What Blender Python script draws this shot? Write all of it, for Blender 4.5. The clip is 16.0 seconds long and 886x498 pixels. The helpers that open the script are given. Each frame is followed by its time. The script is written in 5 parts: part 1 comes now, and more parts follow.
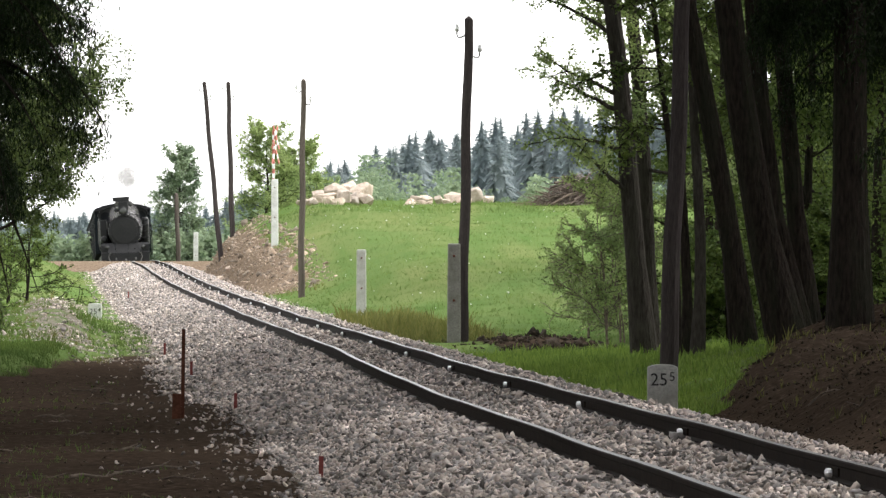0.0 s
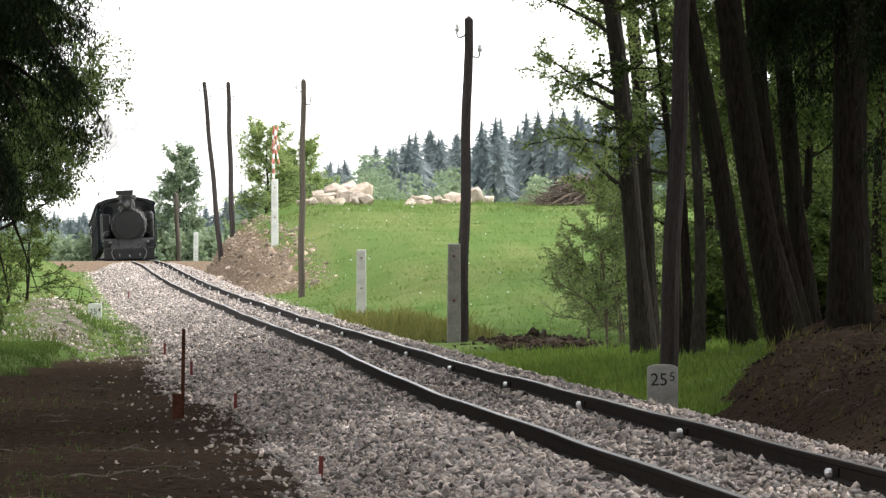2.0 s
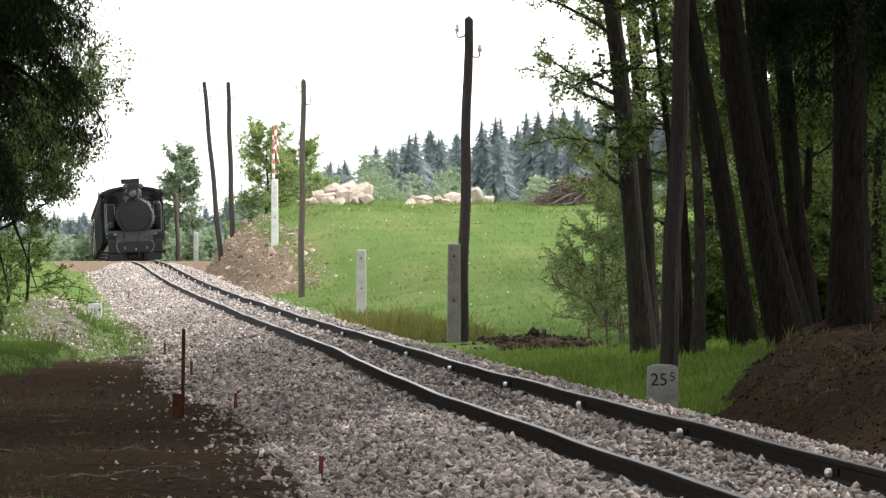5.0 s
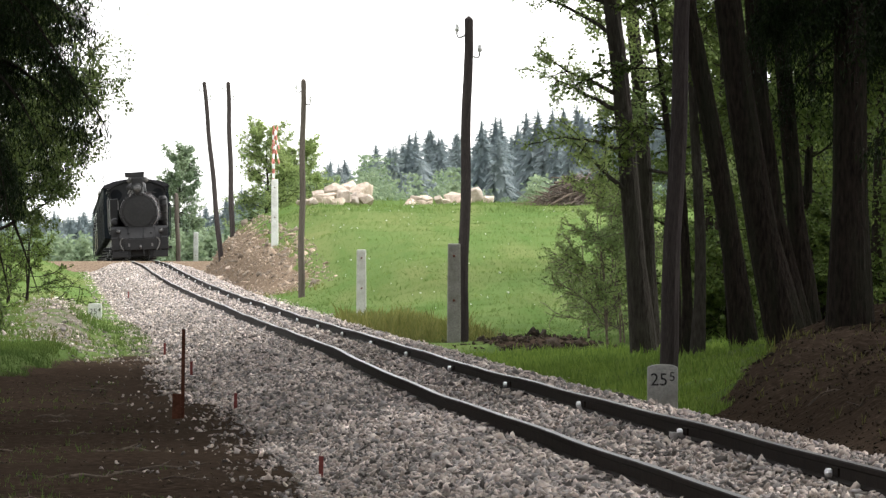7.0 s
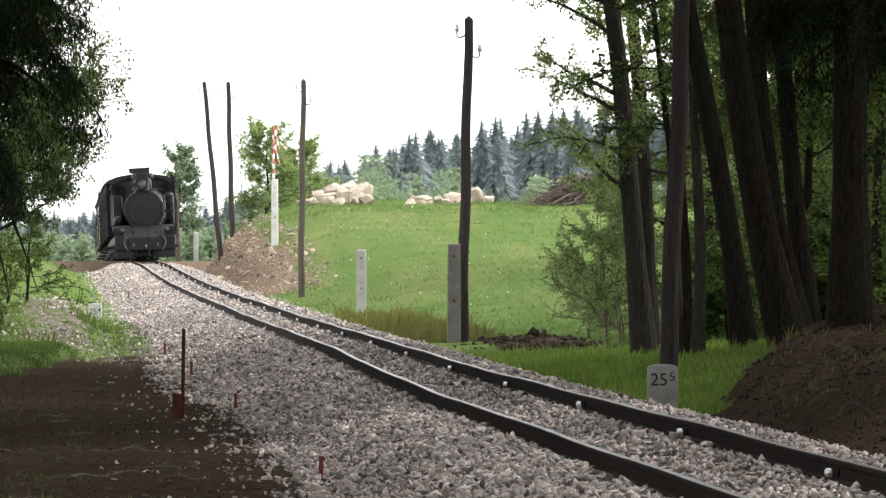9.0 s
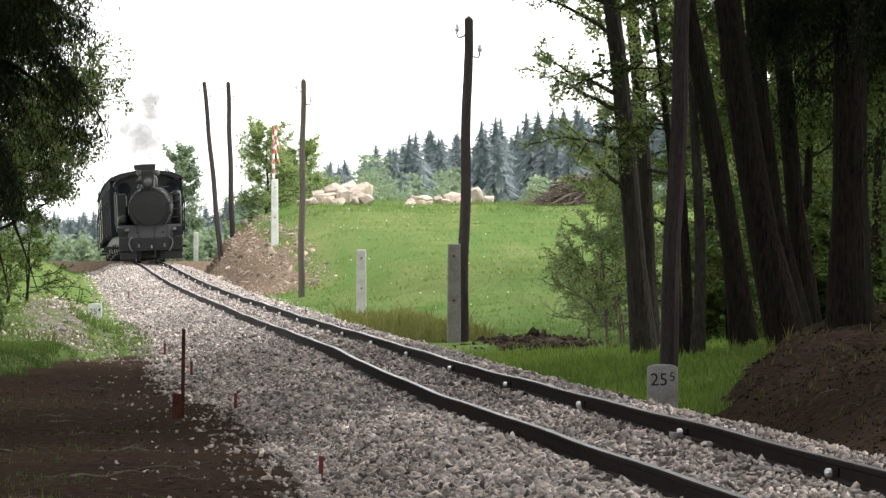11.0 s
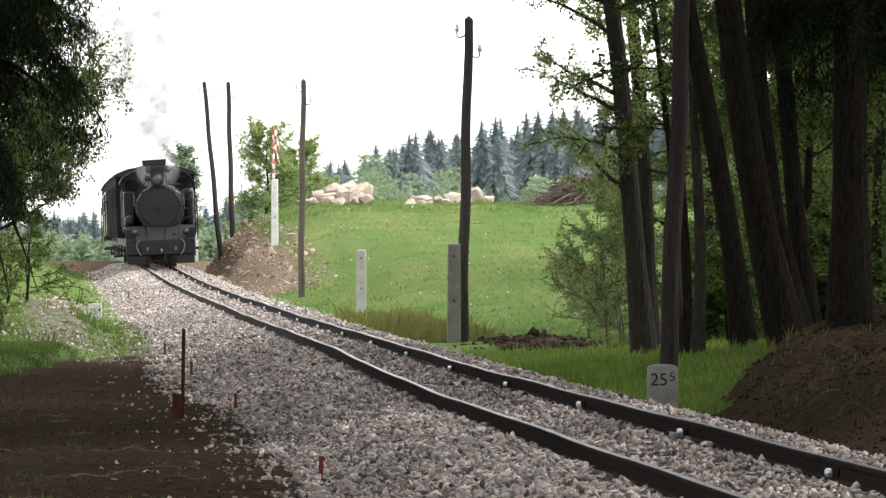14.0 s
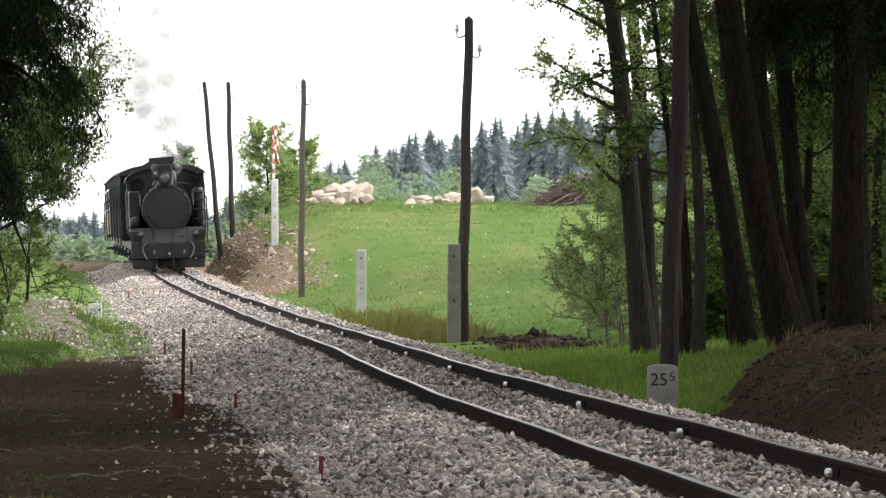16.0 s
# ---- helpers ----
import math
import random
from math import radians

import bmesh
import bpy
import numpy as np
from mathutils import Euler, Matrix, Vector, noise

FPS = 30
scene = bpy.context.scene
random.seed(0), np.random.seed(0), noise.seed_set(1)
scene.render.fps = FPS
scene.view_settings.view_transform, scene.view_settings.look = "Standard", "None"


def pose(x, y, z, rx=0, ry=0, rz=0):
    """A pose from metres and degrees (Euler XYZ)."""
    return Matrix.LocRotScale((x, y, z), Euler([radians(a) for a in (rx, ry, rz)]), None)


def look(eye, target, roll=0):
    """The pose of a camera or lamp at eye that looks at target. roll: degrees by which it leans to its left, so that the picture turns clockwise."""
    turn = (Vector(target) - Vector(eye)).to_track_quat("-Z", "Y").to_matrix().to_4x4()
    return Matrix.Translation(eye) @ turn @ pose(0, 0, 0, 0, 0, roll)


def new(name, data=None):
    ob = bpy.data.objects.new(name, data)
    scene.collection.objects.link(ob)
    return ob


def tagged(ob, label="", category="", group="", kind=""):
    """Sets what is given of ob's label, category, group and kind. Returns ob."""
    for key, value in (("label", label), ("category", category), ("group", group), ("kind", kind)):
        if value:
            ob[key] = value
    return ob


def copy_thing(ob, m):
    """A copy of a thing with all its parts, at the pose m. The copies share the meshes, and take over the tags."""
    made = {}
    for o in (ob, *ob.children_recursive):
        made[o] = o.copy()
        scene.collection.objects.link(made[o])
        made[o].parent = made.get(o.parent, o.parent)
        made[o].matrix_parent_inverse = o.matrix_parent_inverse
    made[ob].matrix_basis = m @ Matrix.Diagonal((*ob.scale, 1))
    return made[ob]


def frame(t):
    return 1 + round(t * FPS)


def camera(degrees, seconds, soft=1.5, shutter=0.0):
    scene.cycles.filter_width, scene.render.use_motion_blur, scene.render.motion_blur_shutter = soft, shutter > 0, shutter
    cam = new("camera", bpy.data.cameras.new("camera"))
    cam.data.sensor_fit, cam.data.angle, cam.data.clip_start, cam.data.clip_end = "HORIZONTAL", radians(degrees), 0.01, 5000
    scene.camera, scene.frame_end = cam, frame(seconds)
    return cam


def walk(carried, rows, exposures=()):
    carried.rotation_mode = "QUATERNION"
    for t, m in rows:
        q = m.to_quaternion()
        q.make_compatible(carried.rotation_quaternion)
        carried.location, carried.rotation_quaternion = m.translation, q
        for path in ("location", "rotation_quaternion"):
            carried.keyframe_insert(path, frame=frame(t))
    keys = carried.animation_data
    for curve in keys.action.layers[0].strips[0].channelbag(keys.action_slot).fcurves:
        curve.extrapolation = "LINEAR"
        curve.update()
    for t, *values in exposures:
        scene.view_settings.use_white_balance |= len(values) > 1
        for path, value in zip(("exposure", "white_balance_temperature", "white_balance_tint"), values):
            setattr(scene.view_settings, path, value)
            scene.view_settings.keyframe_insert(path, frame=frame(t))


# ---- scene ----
cam = camera(4.558, 16.0, soft=1.4)
EYE = 0.99
walk(cam, [(0.0, pose(0, 0, EYE, 90.0553, 0, 0)), (16.0, pose(0, 0, EYE, 90.0553, 0, 0))], exposures=[(0.0, 2.04), (16.0, 2.04)])

# ---- light: bright overcast noon, soft high sun ----
SUN_EL, SUN_AZ = 52, 72
world = bpy.data.worlds.new("world")
scene.world = world
world.use_nodes = True
wn = world.node_tree
wn.nodes.clear()
sky = wn.nodes.new("ShaderNodeTexSky")
sky.sky_type = 'NISHITA'
sky.sun_disc = False
sky.sun_elevation, sky.sun_rotation = radians(SUN_EL), radians(SUN_AZ)
sky.air_density, sky.dust_density, sky.ozone_density = 1.0, 1.0, 1.0
haze = wn.nodes.new("ShaderNodeHueSaturation")
haze.inputs["Saturation"].default_value = 0.08
haze.inputs["Value"].default_value = 1.0
bg = wn.nodes.new("ShaderNodeBackground")
bg.inputs["Strength"].default_value = 0.13
wo = wn.nodes.new("ShaderNodeOutputWorld")
wn.links.new(sky.outputs[0], haze.inputs["Color"])
wn.links.new(haze.outputs[0], bg.inputs[0])
wn.links.new(bg.outputs[0], wo.inputs[0])

sun_data = bpy.data.lights.new("sun", 'SUN')
sun_data.energy, sun_data.angle, sun_data.color = 0.7, radians(26), (1.0, 0.96, 0.9)
sun = new("sun", sun_data)
az, el = radians(SUN_AZ), radians(SUN_EL)
sun.matrix_world = look((0, 0, 0), (-math.sin(az) * math.cos(el), -math.cos(az) * math.cos(el), -math.sin(el)))
sun.location = (0, 0, 60)


# ---- materials ----
def nodes_of(name):
    m = bpy.data.materials.new(name)
    m.use_nodes = True
    nt = m.node_tree
    return m, nt, nt.nodes["Principled BSDF"]


def noise_node(nt, co, scale, detail=4.0, rough=0.6):
    n = nt.nodes.new("ShaderNodeTexNoise")
    n.inputs["Scale"].default_value, n.inputs["Detail"].default_value, n.inputs["Roughness"].default_value = scale, detail, rough
    nt.links.new(co, n.inputs["Vector"])
    return n.outputs["Fac"]


def ramp_node(nt, fac, stops):
    r = nt.nodes.new("ShaderNodeValToRGB")
    while len(r.color_ramp.elements) < len(stops):
        r.color_ramp.elements.new(0.5)
    for e, (p, c) in zip(r.color_ramp.elements, stops):
        e.position, e.color = p, (*c, 1)
    nt.links.new(fac, r.inputs[0])
    return r.outputs[0]


def mix_node(nt, fac, a, b, blend='MIX'):
    n = nt.nodes.new("ShaderNodeMix")
    n.data_type, n.blend_type = 'RGBA', blend
    for sock, v in ((n.inputs["Factor"], fac), (n.inputs[6], a), (n.inputs[7], b)):
        if isinstance(v, (int, float)):
            sock.default_value = v
        elif isinstance(v, tuple):
            sock.default_value = (*v, 1)
        else:
            nt.links.new(v, sock)
    return n.outputs[2]


def bump_node(nt, height, strength, distance):
    b = nt.nodes.new("ShaderNodeBump")
    b.inputs["Strength"].default_value, b.inputs["Distance"].default_value = strength, distance
    nt.links.new(height, b.inputs["Height"])
    return b.outputs[0]


def surf(name, dark, light, fine=30.0, broad=2.0, rough=0.8, metal=0.0, bump=0.4, dist=0.01, vary="", spread=0.3, stain=None, stretch=None):
    """A surface with fine grain and broad stains; vary: 'island' or 'object' shifts each piece."""
    m, nt, p = nodes_of(name)
    tc = nt.nodes.new("ShaderNodeTexCoord")
    co = tc.outputs["Object"]
    if stretch:
        mp = nt.nodes.new("ShaderNodeMapping")
        mp.inputs["Scale"].default_value = stretch
        nt.links.new(co, mp.inputs["Vector"])
        co = mp.outputs[0]
    f1 = noise_node(nt, co, fine)
    f2 = noise_node(nt, co, broad, 3.0)
    col = ramp_node(nt, f1, [(0.3, dark), (0.7, light)])
    st = stain or tuple(c * 0.55 for c in dark)
    fac = ramp_node(nt, f2, [(0.45, (0, 0, 0)), (0.75, (0.75, 0.75, 0.75))])
    col = mix_node(nt, fac, col, st)
    if vary:
        if vary == "island":
            r = nt.nodes.new("ShaderNodeNewGeometry").outputs["Random Per Island"]
        else:
            r = nt.nodes.new("ShaderNodeObjectInfo").outputs["Random"]
        lo, hi = 1 - spread, 1 + spread
        tone = ramp_node(nt, r, [(0.0, (lo * 1.02, lo, lo * 0.97)), (0.35, (0.86, 0.88, 0.9)), (0.65, (1.07, 1.01, 0.96)), (1.0, (hi, hi * 0.98, hi * 0.95))])
        col = mix_node(nt, 1.0, col, tone, 'MULTIPLY')
    nt.links.new(col, p.inputs["Base Color"])
    p.inputs["Roughness"].default_value, p.inputs["Metallic"].default_value = rough, metal
    p.inputs["Specular IOR Level"].default_value = 0.5 if rough < 0.33 or metal > 0.5 else (0.25 if rough < 0.78 else 0.06)
    if bump:
        nt.links.new(bump_node(nt, f1, bump, dist), p.inputs["Normal"])
    return m


def leafy(name, dark, light, through_light=0.35, rough=0.55, patch=0.9):
    """Leaves that let some light through, each clump a little different."""
    m, nt, p = nodes_of(name)
    g = nt.nodes.new("ShaderNodeNewGeometry")
    col = ramp_node(nt, g.outputs["Random Per Island"], [(0.0, dark), (0.6, tuple((a + b) / 2 for a, b in zip(dark, light))), (1.0, light)])
    tc = nt.nodes.new("ShaderNodeTexCoord")
    f = noise_node(nt, tc.outputs["Object"], patch, 3.0)
    tone = ramp_node(nt, f, [(0.35, (0.7, 0.75, 0.7)), (0.7, (1.2, 1.15, 1.0))])
    col = mix_node(nt, 1.0, col, tone, 'MULTIPLY')
    nt.links.new(col, p.inputs["Base Color"])
    p.inputs["Roughness"].default_value = rough
    p.inputs["Specular IOR Level"].default_value = 0.1
    t = nt.nodes.new("ShaderNodeBsdfTranslucent")
    nt.links.new(col, t.inputs["Color"])
    mx = nt.nodes.new("ShaderNodeMixShader")
    mx.inputs[0].default_value = through_light
    out = nt.nodes["Material Output"]
    nt.links.new(p.outputs[0], mx.inputs[1])
    nt.links.new(t.outputs[0], mx.inputs[2])
    nt.links.new(mx.outputs[0], out.inputs["Surface"])
    return m


def ground_material():
    """Meadow, bare soil and gravel, mixed by the sheet's own cover values."""
    m, nt, p = nodes_of("ground_cover")
    tc = nt.nodes.new("ShaderNodeTexCoord")
    co = tc.outputs["Object"]
    n_f, n_m = noise_node(nt, co, 14.0, 5.0), noise_node(nt, co, 1.6, 5.0)
    drawn = nt.nodes.new("ShaderNodeMapping")
    drawn.inputs["Scale"].default_value = (1.0, 0.05, 1.0)
    nt.links.new(co, drawn.inputs["Vector"])
    n_b, n_p = noise_node(nt, drawn.outputs[0], 0.42, 4.0), noise_node(nt, drawn.outputs[0], 1.5, 5.0)
    grass = ramp_node(nt, n_f, [(0.3, (0.076, 0.118, 0.036)), (0.72, (0.132, 0.192, 0.067))])
    dry = ramp_node(nt, n_b, [(0.42, (0, 0, 0)), (0.68, (0.62, 0.62, 0.62))])
    grass = mix_node(nt, dry, grass, (0.185, 0.19, 0.08))
    lush = ramp_node(nt, n_p, [(0.45, (0, 0, 0)), (0.7, (0.6, 0.6, 0.6))])
    grass = mix_node(nt, lush, grass, (0.066, 0.125, 0.03))
    soil = ramp_node(nt, n_f, [(0.25, (0.016, 0.012, 0.0092)), (0.55, (0.052, 0.037, 0.027)), (0.8, (0.13, 0.096, 0.07))])
    soil = mix_node(nt, ramp_node(nt, n_m, [(0.4, (0, 0, 0)), (0.7, (0.5, 0.5, 0.5))]), soil, (0.056, 0.041, 0.03))
    clay = ramp_node(nt, n_f, [(0.25, (0.075, 0.053, 0.037)), (0.5, (0.17, 0.125, 0.088)), (0.8, (0.36, 0.29, 0.22))])
    gravel = ramp_node(nt, n_f, [(0.25, (0.1, 0.085, 0.07)), (0.75, (0.3, 0.265, 0.225))])
    edge = mix_node(nt, 0.5, n_m, n_f)

    def cover(attr, under, over):
        a = nt.nodes.new("ShaderNodeAttribute")
        a.attribute_name = attr
        s = nt.nodes.new("ShaderNodeMath")
        s.operation = 'ADD'
        nt.links.new(a.outputs["Fac"], s.inputs[0])
        nt.links.new(edge, s.inputs[1])
        fac = ramp_node(nt, s.outputs[0], [(0.93, (0, 0, 0)), (1.07, (1, 1, 1))])
        return mix_node(nt, fac, under, over)

    col = cover("soil", grass, soil)
    col = cover("clay", col, clay)
    col = cover("gravel", col, gravel)
    nt.links.new(col, p.inputs["Base Color"])
    p.inputs["Roughness"].default_value = 1.0
    p.inputs["Specular IOR Level"].default_value = 0.0
    nt.links.new(bump_node(nt, n_f, 0.6, 0.05), p.inputs["Normal"])
    return m


M_GROUND = ground_material()
M_STONE = surf("crushed_granite", (0.335, 0.298, 0.28), (0.65, 0.588, 0.555), 25, 6, 0.85, bump=0.3, vary="island", spread=0.8, stain=(0.33, 0.275, 0.225))
M_BED = surf("ballast_fines", (0.085, 0.072, 0.06), (0.26, 0.225, 0.19), 22, 3, 0.95, bump=1.0, dist=0.03)
M_RAIL = surf("rusty_rail_steel", (0.011, 0.008, 0.0065), (0.026, 0.018, 0.014), 30, 4, 0.8, 0.0, bump=0.2)
M_RAILTOP = surf("worn_rail_head", (0.1, 0.094, 0.09), (0.24, 0.225, 0.215), 40, 5, 0.42, 0.9, bump=0.05)
M_SLEEPER = surf("old_sleeper_wood", (0.05, 0.036, 0.026), (0.13, 0.1, 0.075), 20, 3, 0.9, stretch=(1, 8, 8))
M_DOOR = surf("sooty_smokebox_iron", (0.009, 0.009, 0.0088), (0.017, 0.017, 0.0165), 12, 2, 0.65, bump=0.12, stain=(0.008, 0.008, 0.008))
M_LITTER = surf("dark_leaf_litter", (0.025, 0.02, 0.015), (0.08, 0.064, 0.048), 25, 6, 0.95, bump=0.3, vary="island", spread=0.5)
M_SIGNRED = surf("sun_bleached_red_paint", (0.42, 0.13, 0.1), (0.55, 0.2, 0.16), 40, 6, 0.7)
M_LIME = surf("white_limewashed_stone", (0.6, 0.6, 0.56), (0.8, 0.8, 0.76), 40, 6, 0.85, bump=0.4, stain=(0.5, 0.49, 0.44))
M_LITTERPALE = surf("brown_leaf_litter", (0.05, 0.04, 0.03), (0.15, 0.12, 0.09), 25, 6, 0.95, bump=0.3, vary="island", spread=0.5)
M_CLIP = surf("bright_zinc_bolt", (0.75, 0.75, 0.75), (0.95, 0.95, 0.95), 60, 9, 0.3, 0.6, bump=0.1)
M_POLE = surf("tarred_pole_wood", (0.034, 0.029, 0.029), (0.085, 0.071, 0.067), 30, 2, 0.85, stretch=(6, 6, 0.4), bump=0.6)
M_POLEGREY = surf("weathered_pole_wood", (0.075, 0.062, 0.052), (0.16, 0.135, 0.115), 30, 2, 0.85, stretch=(6, 6, 0.4), bump=0.6)
M_CONCRETE = surf("weathered_concrete", (0.36, 0.355, 0.33), (0.56, 0.55, 0.51), 40, 5, 0.9, bump=0.5, stain=(0.24, 0.23, 0.19))
M_STUB = surf("dark_lichened_concrete", (0.17, 0.165, 0.15), (0.3, 0.29, 0.26), 40, 5, 0.9, bump=0.5, stain=(0.12, 0.12, 0.09))
M_WHITEPOST = surf("whitewashed_concrete", (0.55, 0.55, 0.52), (0.75, 0.75, 0.72), 40, 4, 0.85, bump=0.4, stain=(0.35, 0.34, 0.3))
M_WHITE = surf("white_enamel", (0.7, 0.7, 0.68), (0.82, 0.82, 0.8), 40, 4, 0.4, bump=0.1)
M_INK = surf("black_paint", (0.012, 0.012, 0.012), (0.03, 0.03, 0.03), 40, 4, 0.6, bump=0.1)
M_RUST = surf("rusted_angle_iron", (0.09, 0.035, 0.022), (0.17, 0.07, 0.045), 40, 6, 0.85, 0.2)
M_REDPAINT = surf("faded_red_paint", (0.16, 0.035, 0.032), (0.26, 0.065, 0.055), 40, 6, 0.7)
M_ROCK = surf("pale_field_boulder", (0.37, 0.295, 0.24), (0.62, 0.535, 0.465), 8, 1.5, 0.9, bump=0.7, dist=0.05, vary="object", spread=0.15, stain=(0.34, 0.28, 0.23))
M_CLOD = surf("earthy_stone", (0.2, 0.155, 0.115), (0.44, 0.37, 0.3), 25, 6, 0.95, bump=0.3, vary="island", spread=0.55, stain=(0.17, 0.12, 0.085))
# Near-black bark holds the wood's shade in its colour.
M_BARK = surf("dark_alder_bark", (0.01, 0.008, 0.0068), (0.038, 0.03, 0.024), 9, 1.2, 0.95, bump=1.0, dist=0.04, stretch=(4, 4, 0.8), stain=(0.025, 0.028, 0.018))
# Lit copy of that bark, paler for stems at the meadow edge.
M_BARKLIT = surf("lit_alder_bark", (0.026, 0.022, 0.019), (0.075, 0.066, 0.057), 9, 1.2, 0.95, bump=1.0, dist=0.04, stretch=(4, 4, 0.8), stain=(0.06, 0.058, 0.045))
M_TWIG = surf("brown_twig", (0.09, 0.07, 0.056), (0.22, 0.18, 0.145), 30, 3, 0.9)
M_BRUSH = surf("dry_brushwood", (0.075, 0.06, 0.05), (0.2, 0.165, 0.14), 20, 3, 0.9, vary="island")
M_LEAF = leafy("fresh_alder_leaf", (0.065, 0.105, 0.027), (0.17, 0.225, 0.065), 0.42)
M_LEAFBRIGHT = leafy("young_green_leaf", (0.13, 0.205, 0.038), (0.26, 0.36, 0.09), 0.5)
# Leaf colour raised to look lit and hazy; maples, edge alders and bushes.
M_LEAFLIT = leafy("lit_pale_leaf", (0.22, 0.3, 0.115), (0.38, 0.46, 0.21), 0.5)
# Darker copy of the alder leaf, with shade put into its colour.
M_BIRCH = leafy("shade_toned_birch_leaf", (0.055, 0.082, 0.028), (0.14, 0.178, 0.064), 0.42)
M_NEEDLE = leafy("spruce_needles", (0.008, 0.016, 0.006), (0.026, 0.044, 0.015), 0.15)
# Air haze is mixed into both far colours: paler, and bluer for spruce.
M_FARLEAF = leafy("hazed_far_leaf", (0.2, 0.265, 0.185), (0.27, 0.34, 0.235), 0.4)
M_FARSPRUCE = leafy("hazed_far_spruce", (0.225, 0.27, 0.315), (0.265, 0.31, 0.355), 0.5, 0.9, 0.05)
M_GRASS = leafy("meadow_grass", (0.1, 0.157, 0.044), (0.178, 0.246, 0.076), 0.5, 0.8, 0.16)
M_DRYGRASS = leafy("dry_grass", (0.13, 0.14, 0.04), (0.22, 0.21, 0.08), 0.3, 0.8)
M_LOCO = surf("sooty_black_paint", (0.0045, 0.0045, 0.005), (0.0105, 0.0105, 0.0112), 12, 1.8, 0.5, bump=0.12, stain=(0.02, 0.019, 0.018))
M_LOCOGREY = surf("dusty_dark_plate", (0.011, 0.011, 0.0117), (0.022, 0.0217, 0.0222), 12, 2, 0.65, bump=0.12, stain=(0.015, 0.0145, 0.014))
M_STEEL = surf("dull_grey_steel", (0.08, 0.08, 0.079), (0.16, 0.157, 0.153), 30, 3, 0.55, 0.2, bump=0.1)
M_BRASS = surf("dull_pale_metal", (0.09, 0.088, 0.084), (0.16, 0.155, 0.148), 30, 3, 0.5, 0.2, bump=0.1)
M_GLASS = surf("lamp_glass", (0.03, 0.03, 0.03), (0.07, 0.07, 0.066), 20, 3, 0.25, 0.0, bump=0.0)
M_COACH = surf("dark_green_coach_paint", (0.007, 0.009, 0.011), (0.014, 0.017, 0.02), 8, 1.2, 0.8, bump=0.1)
M_CREAM = surf("faded_cream_coach_paint", (0.3, 0.28, 0.19), (0.42, 0.39, 0.28), 8, 1.2, 0.5, bump=0.1)
M_ROOF = surf("grey_coach_roof", (0.022, 0.021, 0.024), (0.045, 0.043, 0.046), 8, 1.2, 0.8, bump=0.2)
M_PANE = surf("dark_window_glass", (0.008, 0.009, 0.01), (0.014, 0.015, 0.017), 4, 1, 0.8, bump=0.0)


# ---- mesh helpers ----
def mesh_of(name, bm, material, smooth=False):
    me = bpy.data.meshes.new(name)
    bm.normal_update()
    bm.to_mesh(me)
    bm.free()
    if smooth:
        me.shade_smooth()
    for mt in (material if isinstance(material, (list, tuple)) else [material]):
        me.materials.append(mt)
    return me


def part(name, bm, material, parent, label="", smooth=False):
    ob = new(name, mesh_of(name, bm, material, smooth))
    ob.parent = parent
    if label:
        tagged(ob, label)
    return ob


def thing(name, m, label, category, group="", kind=""):
    ob = new(name)
    ob.empty_display_size = 0.1
    ob.matrix_basis = m
    return tagged(ob, label, category, group, kind)


def array_mesh(name, verts, faces, material, smooth=False):
    """A mesh from numpy arrays: verts (n, 3), faces (m, 3 or 4)."""
    me = bpy.data.meshes.new(name)
    k = faces.shape[1]
    me.vertices.add(len(verts))
    me.vertices.foreach_set("co", np.ascontiguousarray(verts, dtype=np.float32).ravel())
    me.loops.add(faces.size)
    me.loops.foreach_set("vertex_index", np.ascontiguousarray(faces, dtype=np.int32).ravel())
    me.polygons.add(len(faces))
    me.polygons.foreach_set("loop_start", np.arange(0, faces.size, k, dtype=np.int32))
    me.update(calc_edges=True)
    me.validate()
    if smooth:
        me.shade_smooth()
    me.materials.append(material)
    return me


def box(bm, x0, x1, y0, y1, z0, z1, bevel=0.0):
    r = bmesh.ops.create_cube(bm, size=1.0)
    vs = r["verts"]
    bmesh.ops.scale(bm, vec=(x1 - x0, y1 - y0, z1 - z0), verts=vs)
    bmesh.ops.translate(bm, vec=((x0 + x1) / 2, (y0 + y1) / 2, (z0 + z1) / 2), verts=vs)
    if bevel:
        es = list({e for v in vs for e in v.link_edges})
        bmesh.ops.bevel(bm, geom=es, offset=bevel, segments=2, affect='EDGES', profile=0.5)
    return bm


def tube(bm, pts, radii, sides=8, cap=True):
    """A tapered round bar along points."""
    rings = []
    pts = [Vector(p) for p in pts]
    run = (pts[-1] - pts[0]).normalized()
    ref = Vector((1, 0, 0)) if abs(run.x) < 0.8 else Vector((0, 1, 0))
    for i, p in enumerate(pts):
        d = (pts[min(i + 1, len(pts) - 1)] - pts[max(i - 1, 0)]).normalized()
        u = (ref - d * ref.dot(d)).normalized()
        w = d.cross(u)
        ref = u
        r = radii[i] if isinstance(radii, (list, tuple)) else radii
        rings.append([bm.verts.new(p + u * (math.cos(a) * r) + w * (math.sin(a) * r)) for a in [2 * math.pi * k / sides for k in range(sides)]])
    for a, b in zip(rings, rings[1:]):
        for k in range(sides):
            bm.faces.new((a[k], a[(k + 1) % sides], b[(k + 1) % sides], b[k]))
    if cap:
        bm.faces.new(rings[0][::-1])
        bm.faces.new(rings[-1])
    return bm


